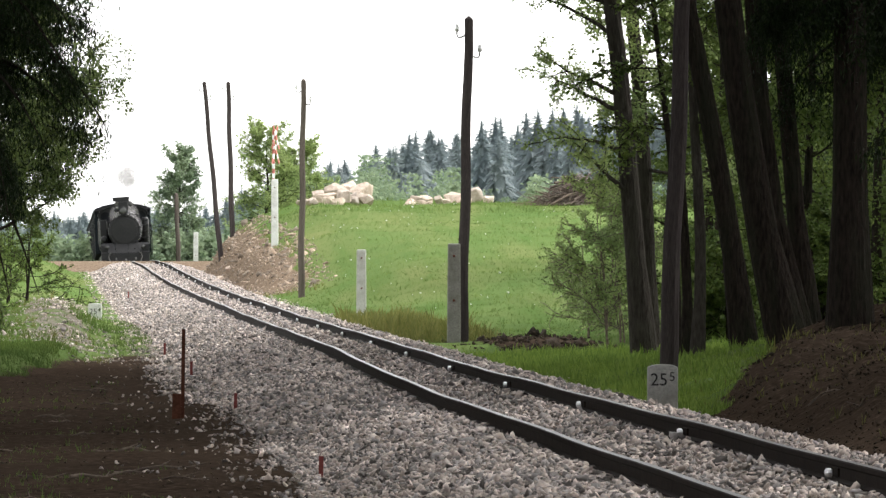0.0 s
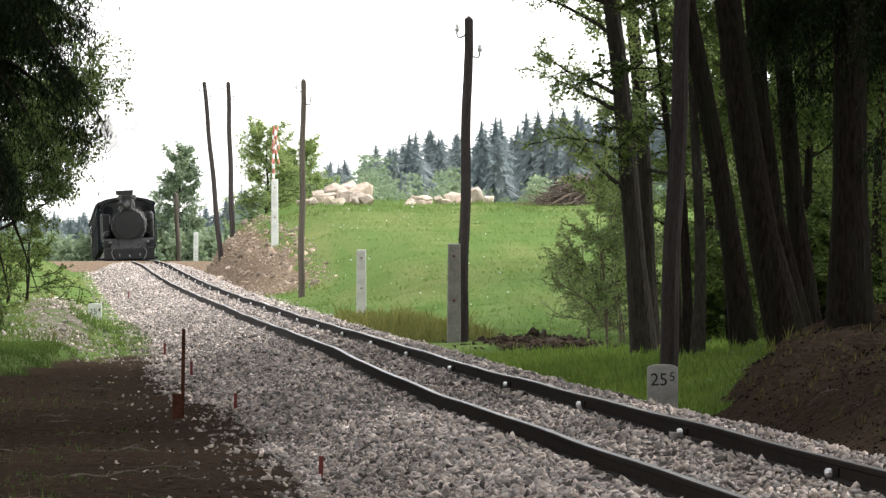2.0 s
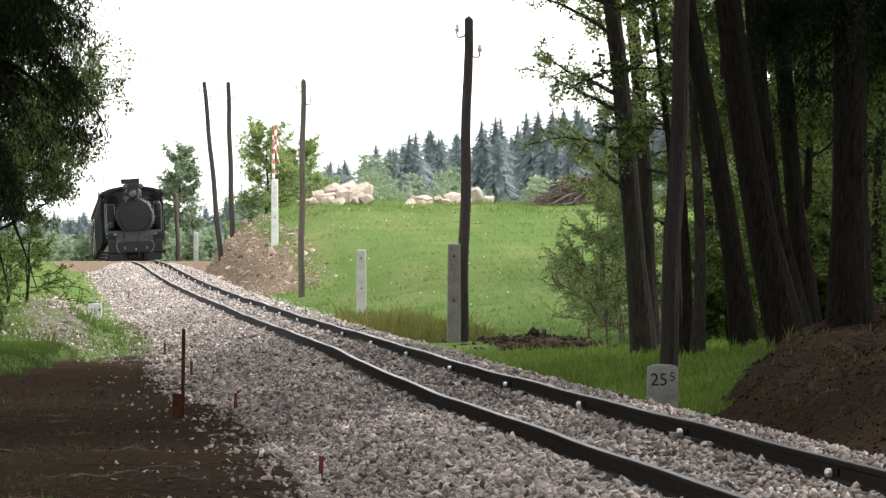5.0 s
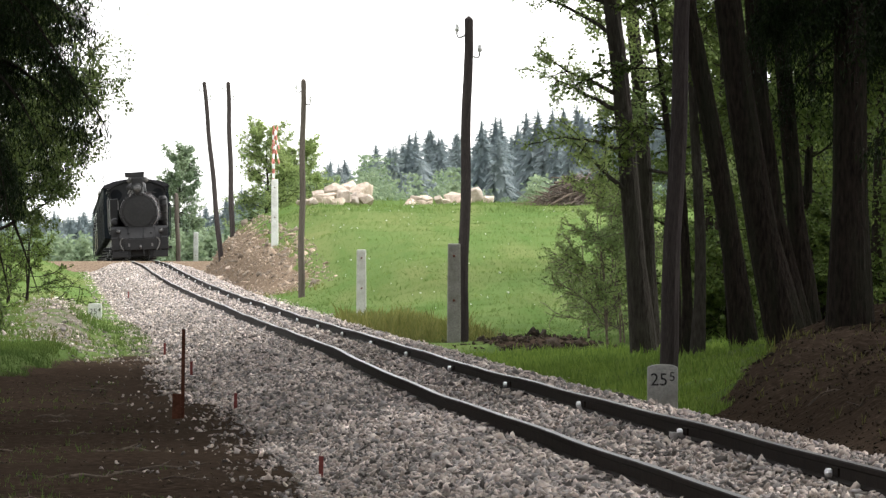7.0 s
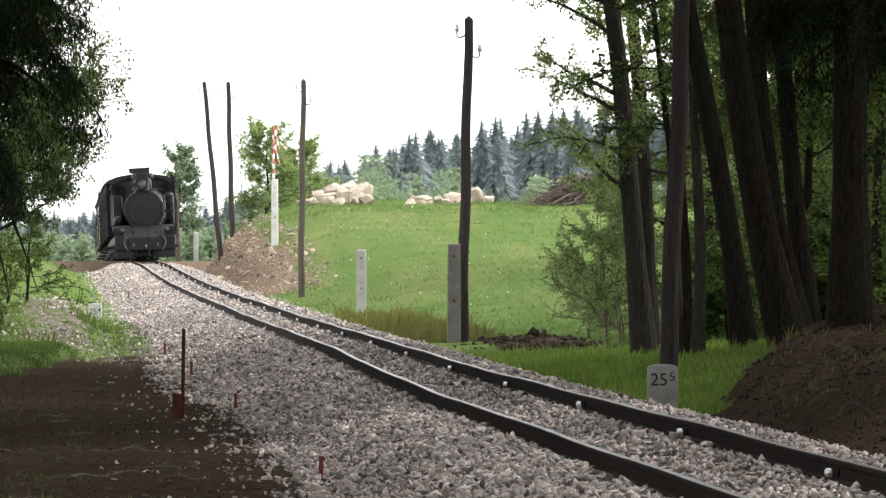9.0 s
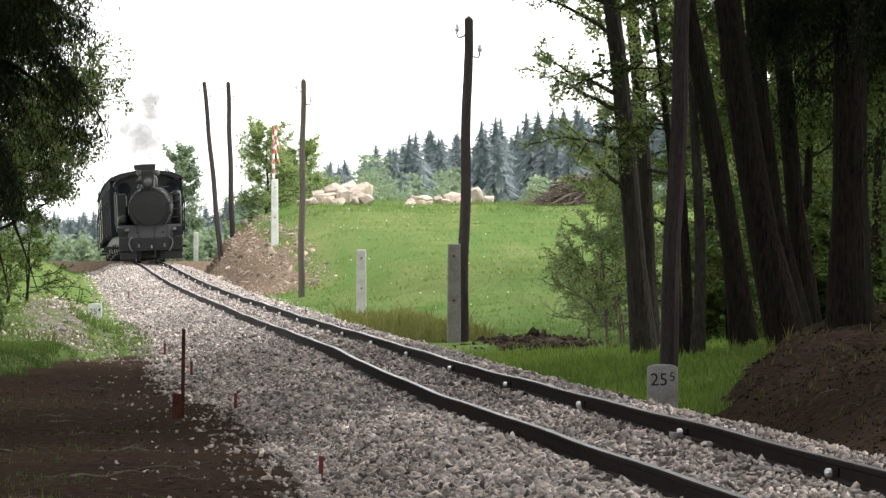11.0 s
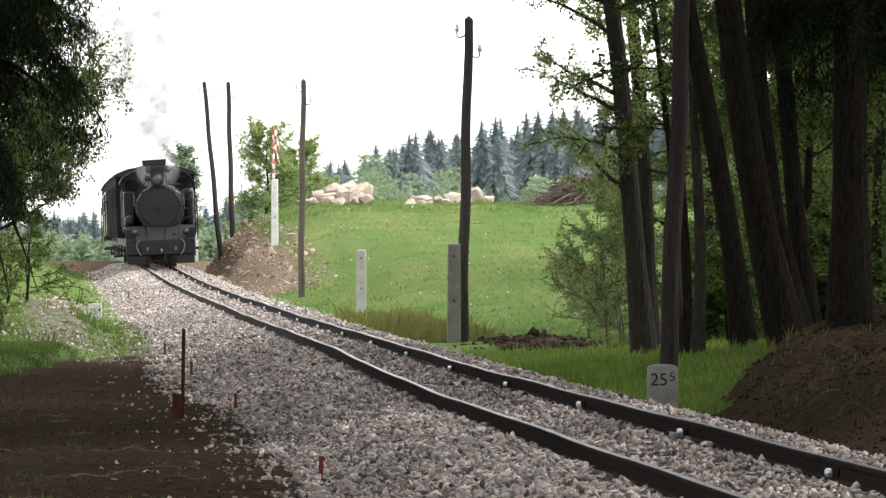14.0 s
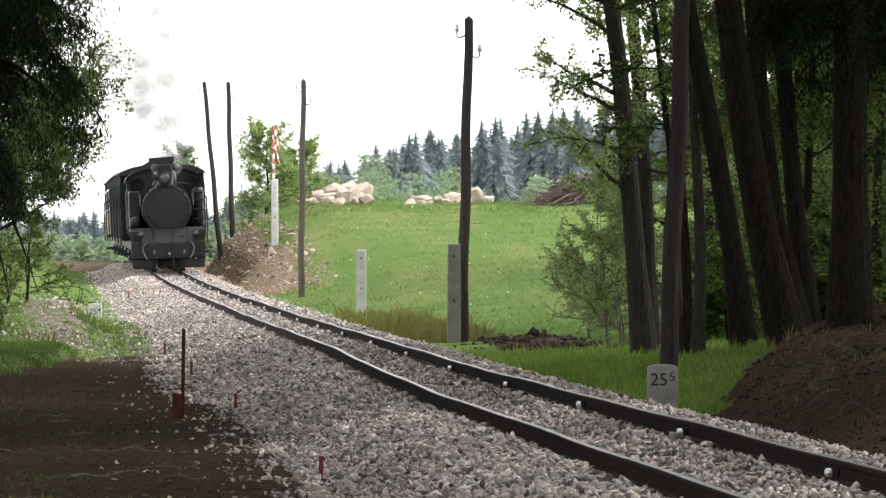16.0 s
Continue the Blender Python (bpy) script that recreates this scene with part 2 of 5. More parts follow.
def lathe(bm, profile, axis='Y', sides=24, at=(0, 0, 0)):
    """Turns (radius, height) rows about an axis."""
    rings = []
    for r, h in profile:
        ring = []
        for k in range(sides):
            a = 2 * math.pi * k / sides
            c, s = math.cos(a) * r, math.sin(a) * r
            v = {'Y': (c, h, s), 'Z': (c, s, h), 'X': (h, c, s)}[axis]
            ring.append(bm.verts.new(Vector(at) + Vector(v)))
        rings.append(ring)
    for a, b in zip(rings, rings[1:]):
        for k in range(sides):
            bm.faces.new((a[k], a[(k + 1) % sides], b[(k + 1) % sides], b[k]))
    for ring in (rings[0], rings[-1]):
        bm.faces.new(ring)
    bmesh.ops.recalc_face_normals(bm, faces=bm.faces)
    return bm


def extrude_outline(bm, outline, y0, y1):
    """A prism along y from (x, z) corners."""
    a = [bm.verts.new((x, y0, z)) for x, z in outline]
    b = [bm.verts.new((x, y1, z)) for x, z in outline]
    n = len(outline)
    for k in range(n):
        bm.faces.new((a[k], a[(k + 1) % n], b[(k + 1) % n], b[k]))
    bm.faces.new(a)
    bm.faces.new(b[::-1])
    bmesh.ops.recalc_face_normals(bm, faces=bm.faces)
    return bm


# ---- the lie of the land: the line runs straight, over a crest ----
GAUGE = 0.76
SLOPE = -0.03574
YAW = math.degrees(math.atan(-SLOPE))


def track_x(y):
    return 3.27 + SLOPE * y


RAIL_Y = [-200, 50, 88, 99, 111, 135, 159, 183, 207, 231, 255, 279, 293, 308, 322, 337, 362, 384, 398, 411, 430, 450, 700, 5000]
RAIL_Z = [0.0, 0.0, 0.003, 0.012, 0.041, 0.083, 0.125, 0.204, 0.26, 0.347, 0.443, 0.565, 0.64, 0.725, 0.82, 0.885, 0.955, 0.975, 0.92, 0.824, 0.667, 0.515, -1.4, -3.0]
FINE_Y = np.arange(-200, 720, 2.0)
_k = np.exp(-np.linspace(-2, 2, 9) ** 2)
FINE_Z = np.convolve(np.pad(np.interp(FINE_Y, RAIL_Y, RAIL_Z) + np.interp(FINE_Y, [110, 150, 240, 300, 345], [0.075, 0.07, 0.042, 0.02, 0.0]), 4, mode="edge"), _k / _k.sum(), mode="valid")


def rail_z(y):
    return np.where(np.asarray(y) < 700, np.interp(y, FINE_Y, FINE_Z), np.interp(y, RAIL_Y, RAIL_Z))


def step(a, b, v):
    t = np.clip((v - a) / (b - a), 0, 1)
    return t * t * (3 - 2 * t)


def cant(y):
    return 0.025 * step(200, 285, y) + 0.068 * step(118, 78, y)


def wave(x, y, s, seed=0.0):
    """Cheap smooth unevenness, about -1 to 1."""
    a, b = x / s + seed * 3.1, y / s * 0.8 + seed * 1.7
    p, q = a * 0.83 + b * 0.55, b * 0.79 - a * 0.61
    return (np.sin(p * 1.9 + 1.6 * np.sin(q * 1.1)) + np.sin(q * 2.3 + 1.7 * np.sin(p * 0.9 + 0.5)) + 0.6 * np.sin(a * 4.7 + 1.5 * np.sin(b * 2.1)) + 0.6 * np.sin(b * 5.3 + 1.4 * np.sin(a * 3.1))) / 3.2


HILL_Y = [0, 100, 150, 185, 215, 250, 300, 335, 350, 380, 450, 600, 5000]
HILL_Z = [-0.3, -0.3, -0.25, -0.08, 0.28, 0.95, 1.95, 2.65, 2.76, 2.65, 2.2, 0.5, -3.0]


def bare_edge(l):
    """How far the bare earth reaches up the line before the grass begins."""
    return np.interp(l, [-3.9, -3.3, -2.8, -1.7], [118, 123, 134, 140])


def land_z(x, y):
    """Height of the ground sheet."""
    x, y = np.asarray(x, float), np.asarray(y, float)
    l = x - track_x(y)
    zr = rail_z(y)
    side = zr - 0.39
    left = side + 0.06 * wave(x, y, 1.7) + 0.02 * wave(x, y, 0.4, 3)
    left = left + 0.2 * step(-1, 3, y + 1.2 * wave(x, y, 1.0) - bare_edge(l)) * step(-2.3, -3.2, l)
    left = left + (0.24 + 0.08 * wave(x, y, 0.7, 4)) * np.exp(-((l + 3.15) / 0.65) ** 2) * step(158, 164, y + 1.5 * wave(x, y, 0.5)) * step(225, 185, y)
    left = left + 0.35 * step(-2.2, -4.5, l) * step(230, 300, y) * step(600, 400, y)
    left = left + 0.5 * step(-8, -40, l)
    hill = np.interp(y, HILL_Y, HILL_Z) + 0.012 * wave(x, y, 3.0) + 0.05 * wave(x, y, 11.0, 2) + (0.1 * wave(x, y * 0.3, 2.2, 4) + 0.05 * wave(x, y * 0.3, 0.7, 1)) * step(315, 340, y)
    near_w = step(1.9, 6.0, l)
    rough = 0.08 * wave(x, y, 1.1) + 0.06 * wave(x, y, 0.37, 2)
    cut_w = np.interp(l + rough, [1.82, 2.38, 3.4, 4.8], [0.0, 0.44, 0.79, 1.0])
    w = near_w + (cut_w - near_w) * step(258, 288, y) * step(362, 352, y)
    right = side + 0.04 * wave(x, y, 1.3, 5) + (hill - side) * w
    bank = 0.14 * np.clip(l - 2.2, 0, 6) * step(150, 112, y) + 0.12 * wave(x, y, 0.9, 1) * step(2.2, 3.2, l) * step(150, 112, y)
    bank = bank + (0.27 * step(2.15, 2.95, l + 0.14 * wave(x, y, 0.8)) + 0.075 * wave(x, y, 0.3, 6) * step(2.1, 2.6, l) + 0.05 * wave(x, y, 0.75, 8) * step(2.1, 2.6, l)) * step(97, 88, y - 11 * (l - 2.45))
    right = right + bank + (0.09 + 0.1 * wave(x, y, 0.4, 2)) * np.exp(-((l - 3.7) / 0.7) ** 2 - ((y - 156) / 5) ** 2)
    z = np.where(l < 0, left, right)
    bed = step(1.9, 1.5, np.abs(l))
    z = z * (1 - bed) + (zr - 0.44) * bed
    road = step(366, 369, y) * step(386, 383, y)
    z = z * (1 - road) + (zr - 0.03) * road
    return z


def cover_values(x, y):
    l = x - track_x(y)
    soil = step(-1.25 - 0.27 * step(82, 66, y), -1.5 - 0.27 * step(82, 66, y), l) * step(5, -5, y + 1.5 * wave(x, y, 1.0) - bare_edge(l)) * (0.92 + 0.3 * wave(x, y, 1.3, 4))
    soil = soil * (1 - 0.3 * step(-2.75, -3.3, l) * np.exp(-((y - 68) / 5) ** 4))
    bare_gully = 0.75 * np.exp(-((l - 3.6) / 0.8) ** 4 - ((y - 156) / 8) ** 4)
    soil = np.maximum(soil, 1.2 * bare_gully)
    clay = (step(1.6, 1.8, l) * step(3.3, 2.6, l + 0.3 * wave(x, y, 2.0)) * step(256, 272, y) * step(366, 356, y))
    soil = np.maximum(soil, step(1.7, 2.1, l) * step(99, 91, y - 11 * (l - 2.45) + 2.5 * wave(x, y, 1.5)) * 0.95)
    soil = np.maximum(soil, 0.6 * np.exp(-((l + 6.0) / 0.6) ** 2 - ((y - 185) / 14) ** 2))
    clay = np.maximum(clay, step(364, 368, y) * step(389, 385, y) * 0.9)
    gravel = step(2.1, 1.7, np.abs(l)) * (1 - step(-1.4 - 0.27 * step(82, 66, y), -1.65 - 0.27 * step(82, 66, y), l) * step(104, 96, y)) * (1 - step(1.6, 1.8, l) * step(256, 266, y) * step(366, 360, y))
    gravel = np.maximum(gravel, np.exp(-((l + 3.1) / 0.85) ** 4 - ((y - 212) / 26) ** 4) * (0.68 + 0.25 * wave(x, y, 1.3, 5)))
    gravel = np.maximum(gravel, (0.5 + 0.34 * wave(x, y, 1.1, 8)) * step(-3.9, -3.4, l) * step(-2.45, -2.75, l) * step(130, 142, y + 4 * wave(x, y, 1.2)) * step(236, 225, y))
    gravel = gravel * (1 - step(363, 367, y))
    gravel = np.maximum(gravel, 0.6 * step(-2.0, -1.7, l) * step(0, -1, l) * step(135, 160, y) * step(200, 170, y))
    return soil, clay, gravel


def build_ground():
    ys = np.concatenate([np.arange(-60, 44, 8), np.arange(44, 130, 0.5), np.arange(130, 400, 1.0), np.geomspace(400, 4500, 60)])
    h = np.concatenate([np.arange(0, 7, 0.14), np.geomspace(7, 3000, 46)])
    ls = np.concatenate([-h[:0:-1], h])
    L, Y = np.meshgrid(ls, ys)
    X = track_x(Y) + L
    Z = land_z(X, Y)
    nx, ny = len(ls), len(ys)
    i = np.arange(nx * ny).reshape(ny, nx)
    faces = np.stack([i[:-1, :-1], i[:-1, 1:], i[1:, 1:], i[1:, :-1]], -1).reshape(-1, 4)
    me = array_mesh("ground", np.stack([X, Y, Z], -1).reshape(-1, 3), faces, M_GROUND, True)
    for name, vals in zip(("soil", "clay", "gravel"), cover_values(X.ravel(), Y.ravel())):
        a = me.attributes.new(name, 'FLOAT', 'POINT')
        a.data.foreach_set("value", vals.astype(np.float32))
    tagged(new("ground", me), "rolling meadow with bare earth and gravel beside the line", "ground", kind="structure")


build_ground()


def bed_top(l, y):
    """Top of the ballast bed: flat between the rails, sloping off outside."""
    a = np.abs(l)
    return rail_z(y) - 0.105 - cant(y) * step(0.4, -0.4, l) * (y < 150) - 0.02 * step(0.4, 0.0, a) - 0.30 * step(0.85, 1.9, a) + 0.012 * wave(l, y, 0.5)


def build_ballast_bed():
    ys = np.concatenate([np.arange(-58, 44, 3.0), np.arange(44, 130, 0.6), np.arange(130, 520, 1.2)])
    ls = np.linspace(-2.0, 2.0, 41)
    L, Y = np.meshgrid(ls, ys)
    Z = bed_top(L, Y)
    n, k = len(ys), len(ls)
    i = np.arange(n * k).reshape(n, k)
    faces = np.stack([i[:-1, :-1], i[:-1, 1:], i[1:, 1:], i[1:, :-1]], -1).reshape(-1, 4)
    me = array_mesh("ballast_bed", np.stack([track_x(Y) + L, Y, Z], -1).reshape(-1, 3), faces, M_BED, True)
    return tagged(new("ballast_bed", me), "bed of packed grey stone under the rails", "track bed", kind="structure")


ballast_bed = build_ballast_bed()


# ---- rails and sleepers ----
def build_rail(sign):
    """One running rail, made up of lengths that meet at the joints."""
    root = thing("rail", pose(0, 0, 0), "rust-brown steel rail with a worn bright head", "rail", "rails of the line")
    prof = [(-0.042, -0.105), (0.042, -0.105), (0.042, -0.096), (0.009, -0.086), (0.008, -0.035), (0.024, -0.026), (0.026, -0.006), (0.02, 0.0), (-0.02, 0.0), (-0.026, -0.006), (-0.024, -0.026), (-0.008, -0.035), (-0.009, -0.086), (-0.042, -0.096)]
    ends = [-58.0] + [51.2 + 12.0 * n for n in range(26)] + [560.0]
    for y0, y1 in zip(ends, ends[1:]):
        bm = bmesh.new()
        prev = None
        for y in np.linspace(y0 + 0.004, y1 - 0.004, 9 if y1 - y0 < 20 else 40):
            z = float(rail_z(y)) + (-float(cant(y)) if sign < 0 else 0.0) + 0.006 * math.sin(y * 0.42 + sign) * math.sin(y * 0.13)
            ring = [bm.verts.new((track_x(y) + sign * GAUGE / 2 + px, y, z + pz)) for px, pz in prof]
            if prev:
                for k in range(len(prof)):
                    f = bm.faces.new((prev[k], ring[k], ring[(k + 1) % len(prof)], prev[(k + 1) % len(prof)]))
                    f.material_index = 1 if k == 7 else 0
            else:
                bm.faces.new(ring)
            prev = ring
        bm.faces.new(prev[::-1])
        part("rail_length", bm, [M_RAIL, M_RAILTOP], root)
    return root


RAILS = [build_rail(-1), build_rail(1)]


def build_joints(rail, sign):
    """Bright bolts and plates at the rail joints, twelve metres apart."""
    bm = bmesh.new()
    box(bm, -0.008, 0.008, -0.2, 0.2, -0.02, 0.02, 0.004)
    plate = mesh_of("joint_plate", bm, M_RAIL)
    bm = bmesh.new()
    for dx, dy in ((0, 0),):
        lathe(bm, [(0.014, 0.0), (0.02, -0.005), (0.02, -0.024), (0.011, -0.031)], 'X', 8, (dx, dy, 0.01 + dx))
    bolts = mesh_of("joint_bolts", bm, M_CLIP)
    for n in range(26):
        y = 51.2 + 12.0 * n
        x = track_x(y) + sign * GAUGE / 2 - 0.028
        z = float(rail_z(y)) + (-float(cant(y)) if sign < 0 else 0)
        p = new("joint_plate", plate)
        p.matrix_basis = pose(x + 0.017, y, z - 0.06, 0, 0, YAW)
        p.parent = rail
        for dy in (-0.07, 0.0, 0.07):
            b = new("joint_bolt", bolts)
            b.matrix_basis = pose(x - 0.004, y + dy, z - 0.074, 0, 0, YAW)
            b.parent = rail


build_joints(RAILS[1], 1)


def build_sleepers():
    bm = bmesh.new()
    box(bm, -0.75, 0.75, -0.1, 0.1, -0.14, 0.0, 0.012)
    me = mesh_of("sleeper", bm, M_SLEEPER)
    for n in range(300):
        y = 46.0 + n * 0.7
        s = new("sleeper", me)
        c = float(cant(y)) if y < 150 else 0.0
        s.matrix_basis = pose(track_x(y), y, float(rail_z(y)) - 0.108 - c * 1.1, 0, -math.degrees(math.atan(c / 0.76)), YAW + random.uniform(-1, 1))
        s.parent = ballast_bed


build_sleepers()


# ---- loose stones ----
def stone_shapes(count=8):
    shapes = []
    for i in range(count):
        bm = bmesh.new()
        for _ in range(8):
            v = Vector((random.uniform(-1, 1), random.uniform(-1, 1), random.uniform(-0.8, 0.8)))
            bm.verts.new(v.normalized() * random.uniform(0.75, 1.05))
        bmesh.ops.convex_hull(bm, input=bm.verts)
        bmesh.ops.delete(bm, geom=[v for v in bm.verts if not v.link_faces], context='VERTS')
        bmesh.ops.triangulate(bm, faces=bm.faces)
        bm.verts.ensure_lookup_table()
        bm.verts.index_update()
        shapes.append((np.array([v.co for v in bm.verts]), np.array([[v.index for v in f.verts] for f in bm.faces])))
        bm.free()
    return shapes


STONES = stone_shapes()


def scatter(name, shapes, P, size, material, flat=0.75, rng=None, upright=False):
    """Copies of small shapes, turned and sized, joined into one mesh."""
    rng = rng or np.random.default_rng(3)
    V, F, base = [], [], 0
    which = rng.integers(0, len(shapes), len(P))
    for k, (sv, sf) in enumerate(shapes):
        idx = np.nonzero(which == k)[0]
        if not len(idx):
            continue
        n = len(idx)
        a = rng.uniform(0, 2 * np.pi, n)
        sc = np.stack([size[idx] * rng.uniform(0.7, 1.25, n), size[idx] * rng.uniform(0.7, 1.25, n), size[idx] * flat * rng.uniform(0.7, 1.2, n)], -1)
        v = sv[None] * sc[:, None, :]
        if not upright:
            b = rng.uniform(-1.0, 1.0, n)
            cb, sb = np.cos(b)[:, None], np.sin(b)[:, None]
            v = np.stack([v[..., 0], v[..., 1] * cb - v[..., 2] * sb, v[..., 1] * sb + v[..., 2] * cb], -1)
        ca, sa = np.cos(a)[:, None], np.sin(a)[:, None]
        v = np.stack([v[..., 0] * ca - v[..., 1] * sa, v[..., 0] * sa + v[..., 1] * ca, v[..., 2]], -1) + P[idx][:, None, :]
        V.append(v.reshape(-1, 3))
        F.append((sf[None] + (np.arange(n) * len(sv))[:, None, None] + base).reshape(-1, sf.shape[1]))
        base += n * len(sv)
    return array_mesh(name, np.concatenate(V), np.concatenate(F), material)


def build_ballast():
    rng = np.random.default_rng(7)
    P, S = [], []
    for y0, y1, per, s in ((-58, 46, 16, 0.04), (46, 80, 280, 0.028), (80, 130, 160, 0.029), (130, 210, 75, 0.031), (210, 375, 42, 0.03)):
        n = int((y1 - y0) * 4.3 * per)
        y = rng.uniform(y0, y1, n)
        l = rng.uniform(-2.15, 2.1, n)
        l += 0.12 * wave(y, y * 0, 1.0) * np.sign(l) * (np.abs(l) > 1.6)
        keep = ~((np.abs(np.abs(l) - GAUGE / 2) < 0.07))
        keep &= ~((np.abs(l) > 1.75) & (rng.random(n) > 0.45))
        keep &= ~((l < -1.68 - 0.27 * step(82, 66, y) + 0.08 * wave(y, y * 0.3, 0.8)) & (y < 98) & (y > 40) & (rng.random(n) > 0.02))
        keep &= land_z(track_x(y) + l, y) < bed_top(l, y) + 0.06 + 0.1 * (np.abs(l) > 1.9) * (y < 250)
        y, l = y[keep], l[keep]
        x = track_x(y) + l
        z = np.maximum(bed_top(l, y), land_z(x, y)) + rng.uniform(-0.4, 0.7, len(y)) * s
        P.append(np.stack([x, y, z], -1))
        S.append(s * rng.lognormal(0, 0.28, len(y)))
    n = 2600
    y, l = rng.uniform(56, 150, n), -1.62 - np.minimum(rng.exponential(0.24, n), 1.3)
    x = track_x(y) + l
    P.append(np.stack([x, y, land_z(x, y) + 0.01], -1))
    S.append(0.017 * np.minimum(rng.lognormal(0, 0.4, n), 1.7))
    n = 500
    y, l = rng.uniform(188, 236, n), rng.uniform(-3.8, -2.2, n)
    x = track_x(y) + l
    P.append(np.stack([x, y, land_z(x, y) + 0.01], -1))
    S.append(0.022 * rng.lognormal(0, 0.4, n))
    n = 3600
    y, l = rng.uniform(130, 200, n), rng.uniform(-3.9, -2.3, n)
    x = track_x(y) + l
    P.append(np.stack([x, y, land_z(x, y)], -1))
    S.append(0.02 * rng.lognormal(0, 0.5, n))
    P, S = np.concatenate(P), np.concatenate(S)
    near = np.argsort(np.abs(P[:, 1] - 54) + 6 * np.abs(P[:, 0] - 1.2))[:280]
    rest = np.ones(len(P), bool)
    rest[near] = False
    ob = new("ballast", scatter("ballast", STONES, P[rest], S[rest], M_STONE, 0.58, rng=rng))
    tagged(ob, "loose crushed granite ballast with sharp grey stones", "ballast", kind="stuff")
    meshes = [array_mesh("ballast_stone", sv, sf, M_STONE) for sv, sf in STONES]
    for j, i in enumerate(near):
        s = new("ballast_stone", meshes[j % len(meshes)])
        s.matrix_basis = pose(*P[i], rng.uniform(-30, 30), rng.uniform(-30, 30), rng.uniform(0, 360)) @ Matrix.Diagonal((S[i] * 1.1, S[i] * 0.95, S[i] * 0.75, 1))
        s.parent = ballast_bed


build_ballast()


def ground_at(x, y):
    return float(land_z(x, y))


# ---- line-side poles and posts ----
def insulator(bm_hook, bm_cup, side, z, r):
    tube(bm_hook, [(side * r * 0.6, 0, z), (side * (r + 0.03), 0, z - 0.035), (side * (r + 0.08), 0, z - 0.04), (side * (r + 0.1), 0, z - 0.005), (side * (r + 0.1), 0, z + 0.08)], 0.013, 6)
    lathe(bm_cup, [(0.02, 0.0), (0.032, 0.01), (0.032, 0.05), (0.022, 0.065), (0.027, 0.09), (0.012, 0.11)], 'Z', 10, (side * (r + 0.1), 0, z + 0.04))


def telegraph_pole(x, y, z, height, r, lean_x=0.0, lean_y=0.0, material=None, label="", hooks=True, stub=None):
    root = thing("telegraph_pole", pose(x, y, z, lean_y, lean_x, 0), label, "pole", "poles along the line")
    bm = bmesh.new()
    n = 12
    tube(bm, [(0.012 * math.sin(i * 1.3), 0, -0.4 + (height + 0.4) * i / n) for i in range(n + 1)], [r * (1.12 - 0.3 * i / n) for i in range(n + 1)], 12)
    tube(bm, [(0, 0, height), (0, 0, height + r * 0.6)], [r * 0.8, r * 0.2], 12)
    part("shaft", bm, material or M_POLE, root, smooth=False)
    if hooks:
        for s, zz in ((-1, height - 0.22), (1, height - 0.5)):
            h, c = bmesh.new(), bmesh.new()
            insulator(h, c, s, zz, r * 0.85)
            hook = part("bracket", h, M_STEEL, root)
            part("insulator", c, M_WHITE, hook, "white porcelain insulator", True)
    return root


def concrete_stub(x, y, z, w, d, h, material, label):
    root = thing("post", pose(x, y, z), label, "post", "concrete posts along the line")
    bm = bmesh.new()
    box(bm, -w / 2, w / 2, -d / 2, d / 2, -0.3, h, 0.02)
    for v in bm.verts:
        if v.co.z > h * 0.8:
            v.co.x *= 0.9
        v.co.x += 0.006 * math.sin(v.co.z * 9)
    part("shaft", bm, material, root)
    for zz in (h * 0.45, h * 0.88):
        bm = bmesh.new()
        lathe(bm, [(0.02, 0), (0.02, -0.03), (0.01, -0.04)], 'Y', 6, (0, -d / 2, zz))
        part("bolt", bm, M_RUST, root)
    return root


telegraph_pole(2.07, 103, ground_at(2.07, 103), 5.2, 0.08, 2.4, 0, M_POLE, "weathered brown wooden telegraph pole behind a kilometre stone", hooks=False)
telegraph_pole(0.268, 157.3, -0.24, 4.63, 0.075, 1.19, 0, M_POLE, "dark tarred wooden telegraph pole bolted to a concrete post")
concrete_stub(0.155, 157.0, -0.24, 0.2, 0.16, 1.46, M_STUB, "grey lichened concrete post holding a telegraph pole")
concrete_stub(-1.484, 203, ground_at(-1.484, 203), 0.19, 0.15, 1.28, M_CONCRETE, "pale concrete post standing alone in the meadow")
telegraph_pole(-3.2, 251, ground_at(-3.2, 251), 4.9, 0.07, 0.63, 0, M_POLEGREY, "weathered grey wooden telegraph pole by the cutting")
concrete_stub(-4.53, 300, ground_at(-4.53, 300), 0.2, 0.16, 3.16 - ground_at(-4.53, 300), M_WHITEPOST, "whitewashed concrete post on the cutting edge")
telegraph_pole(-6.62, 350, ground_at(-6.62, 350), 6.55 - ground_at(-6.62, 350), 0.08, -1.6, 0, M_POLE, "dark leaning telegraph pole above the cutting")
telegraph_pole(-6.78, 340, ground_at(-6.78, 340), 6.42 - ground_at(-6.78, 340), 0.075, -5.4, 0, M_POLE, "dark telegraph pole leaning hard towards the line")
telegraph_pole(-10.9, 460, ground_at(-10.9, 460), 3.7 - ground_at(-10.9, 460), 0.1, -2, 0, M_POLEGREY, "far grey telegraph pole beyond the crossing")
concrete_stub(-9.55, 430, ground_at(-9.55, 430), 0.2, 0.16, 2.05 - ground_at(-9.55, 430), M_WHITEPOST, "white concrete post beyond the crossing")


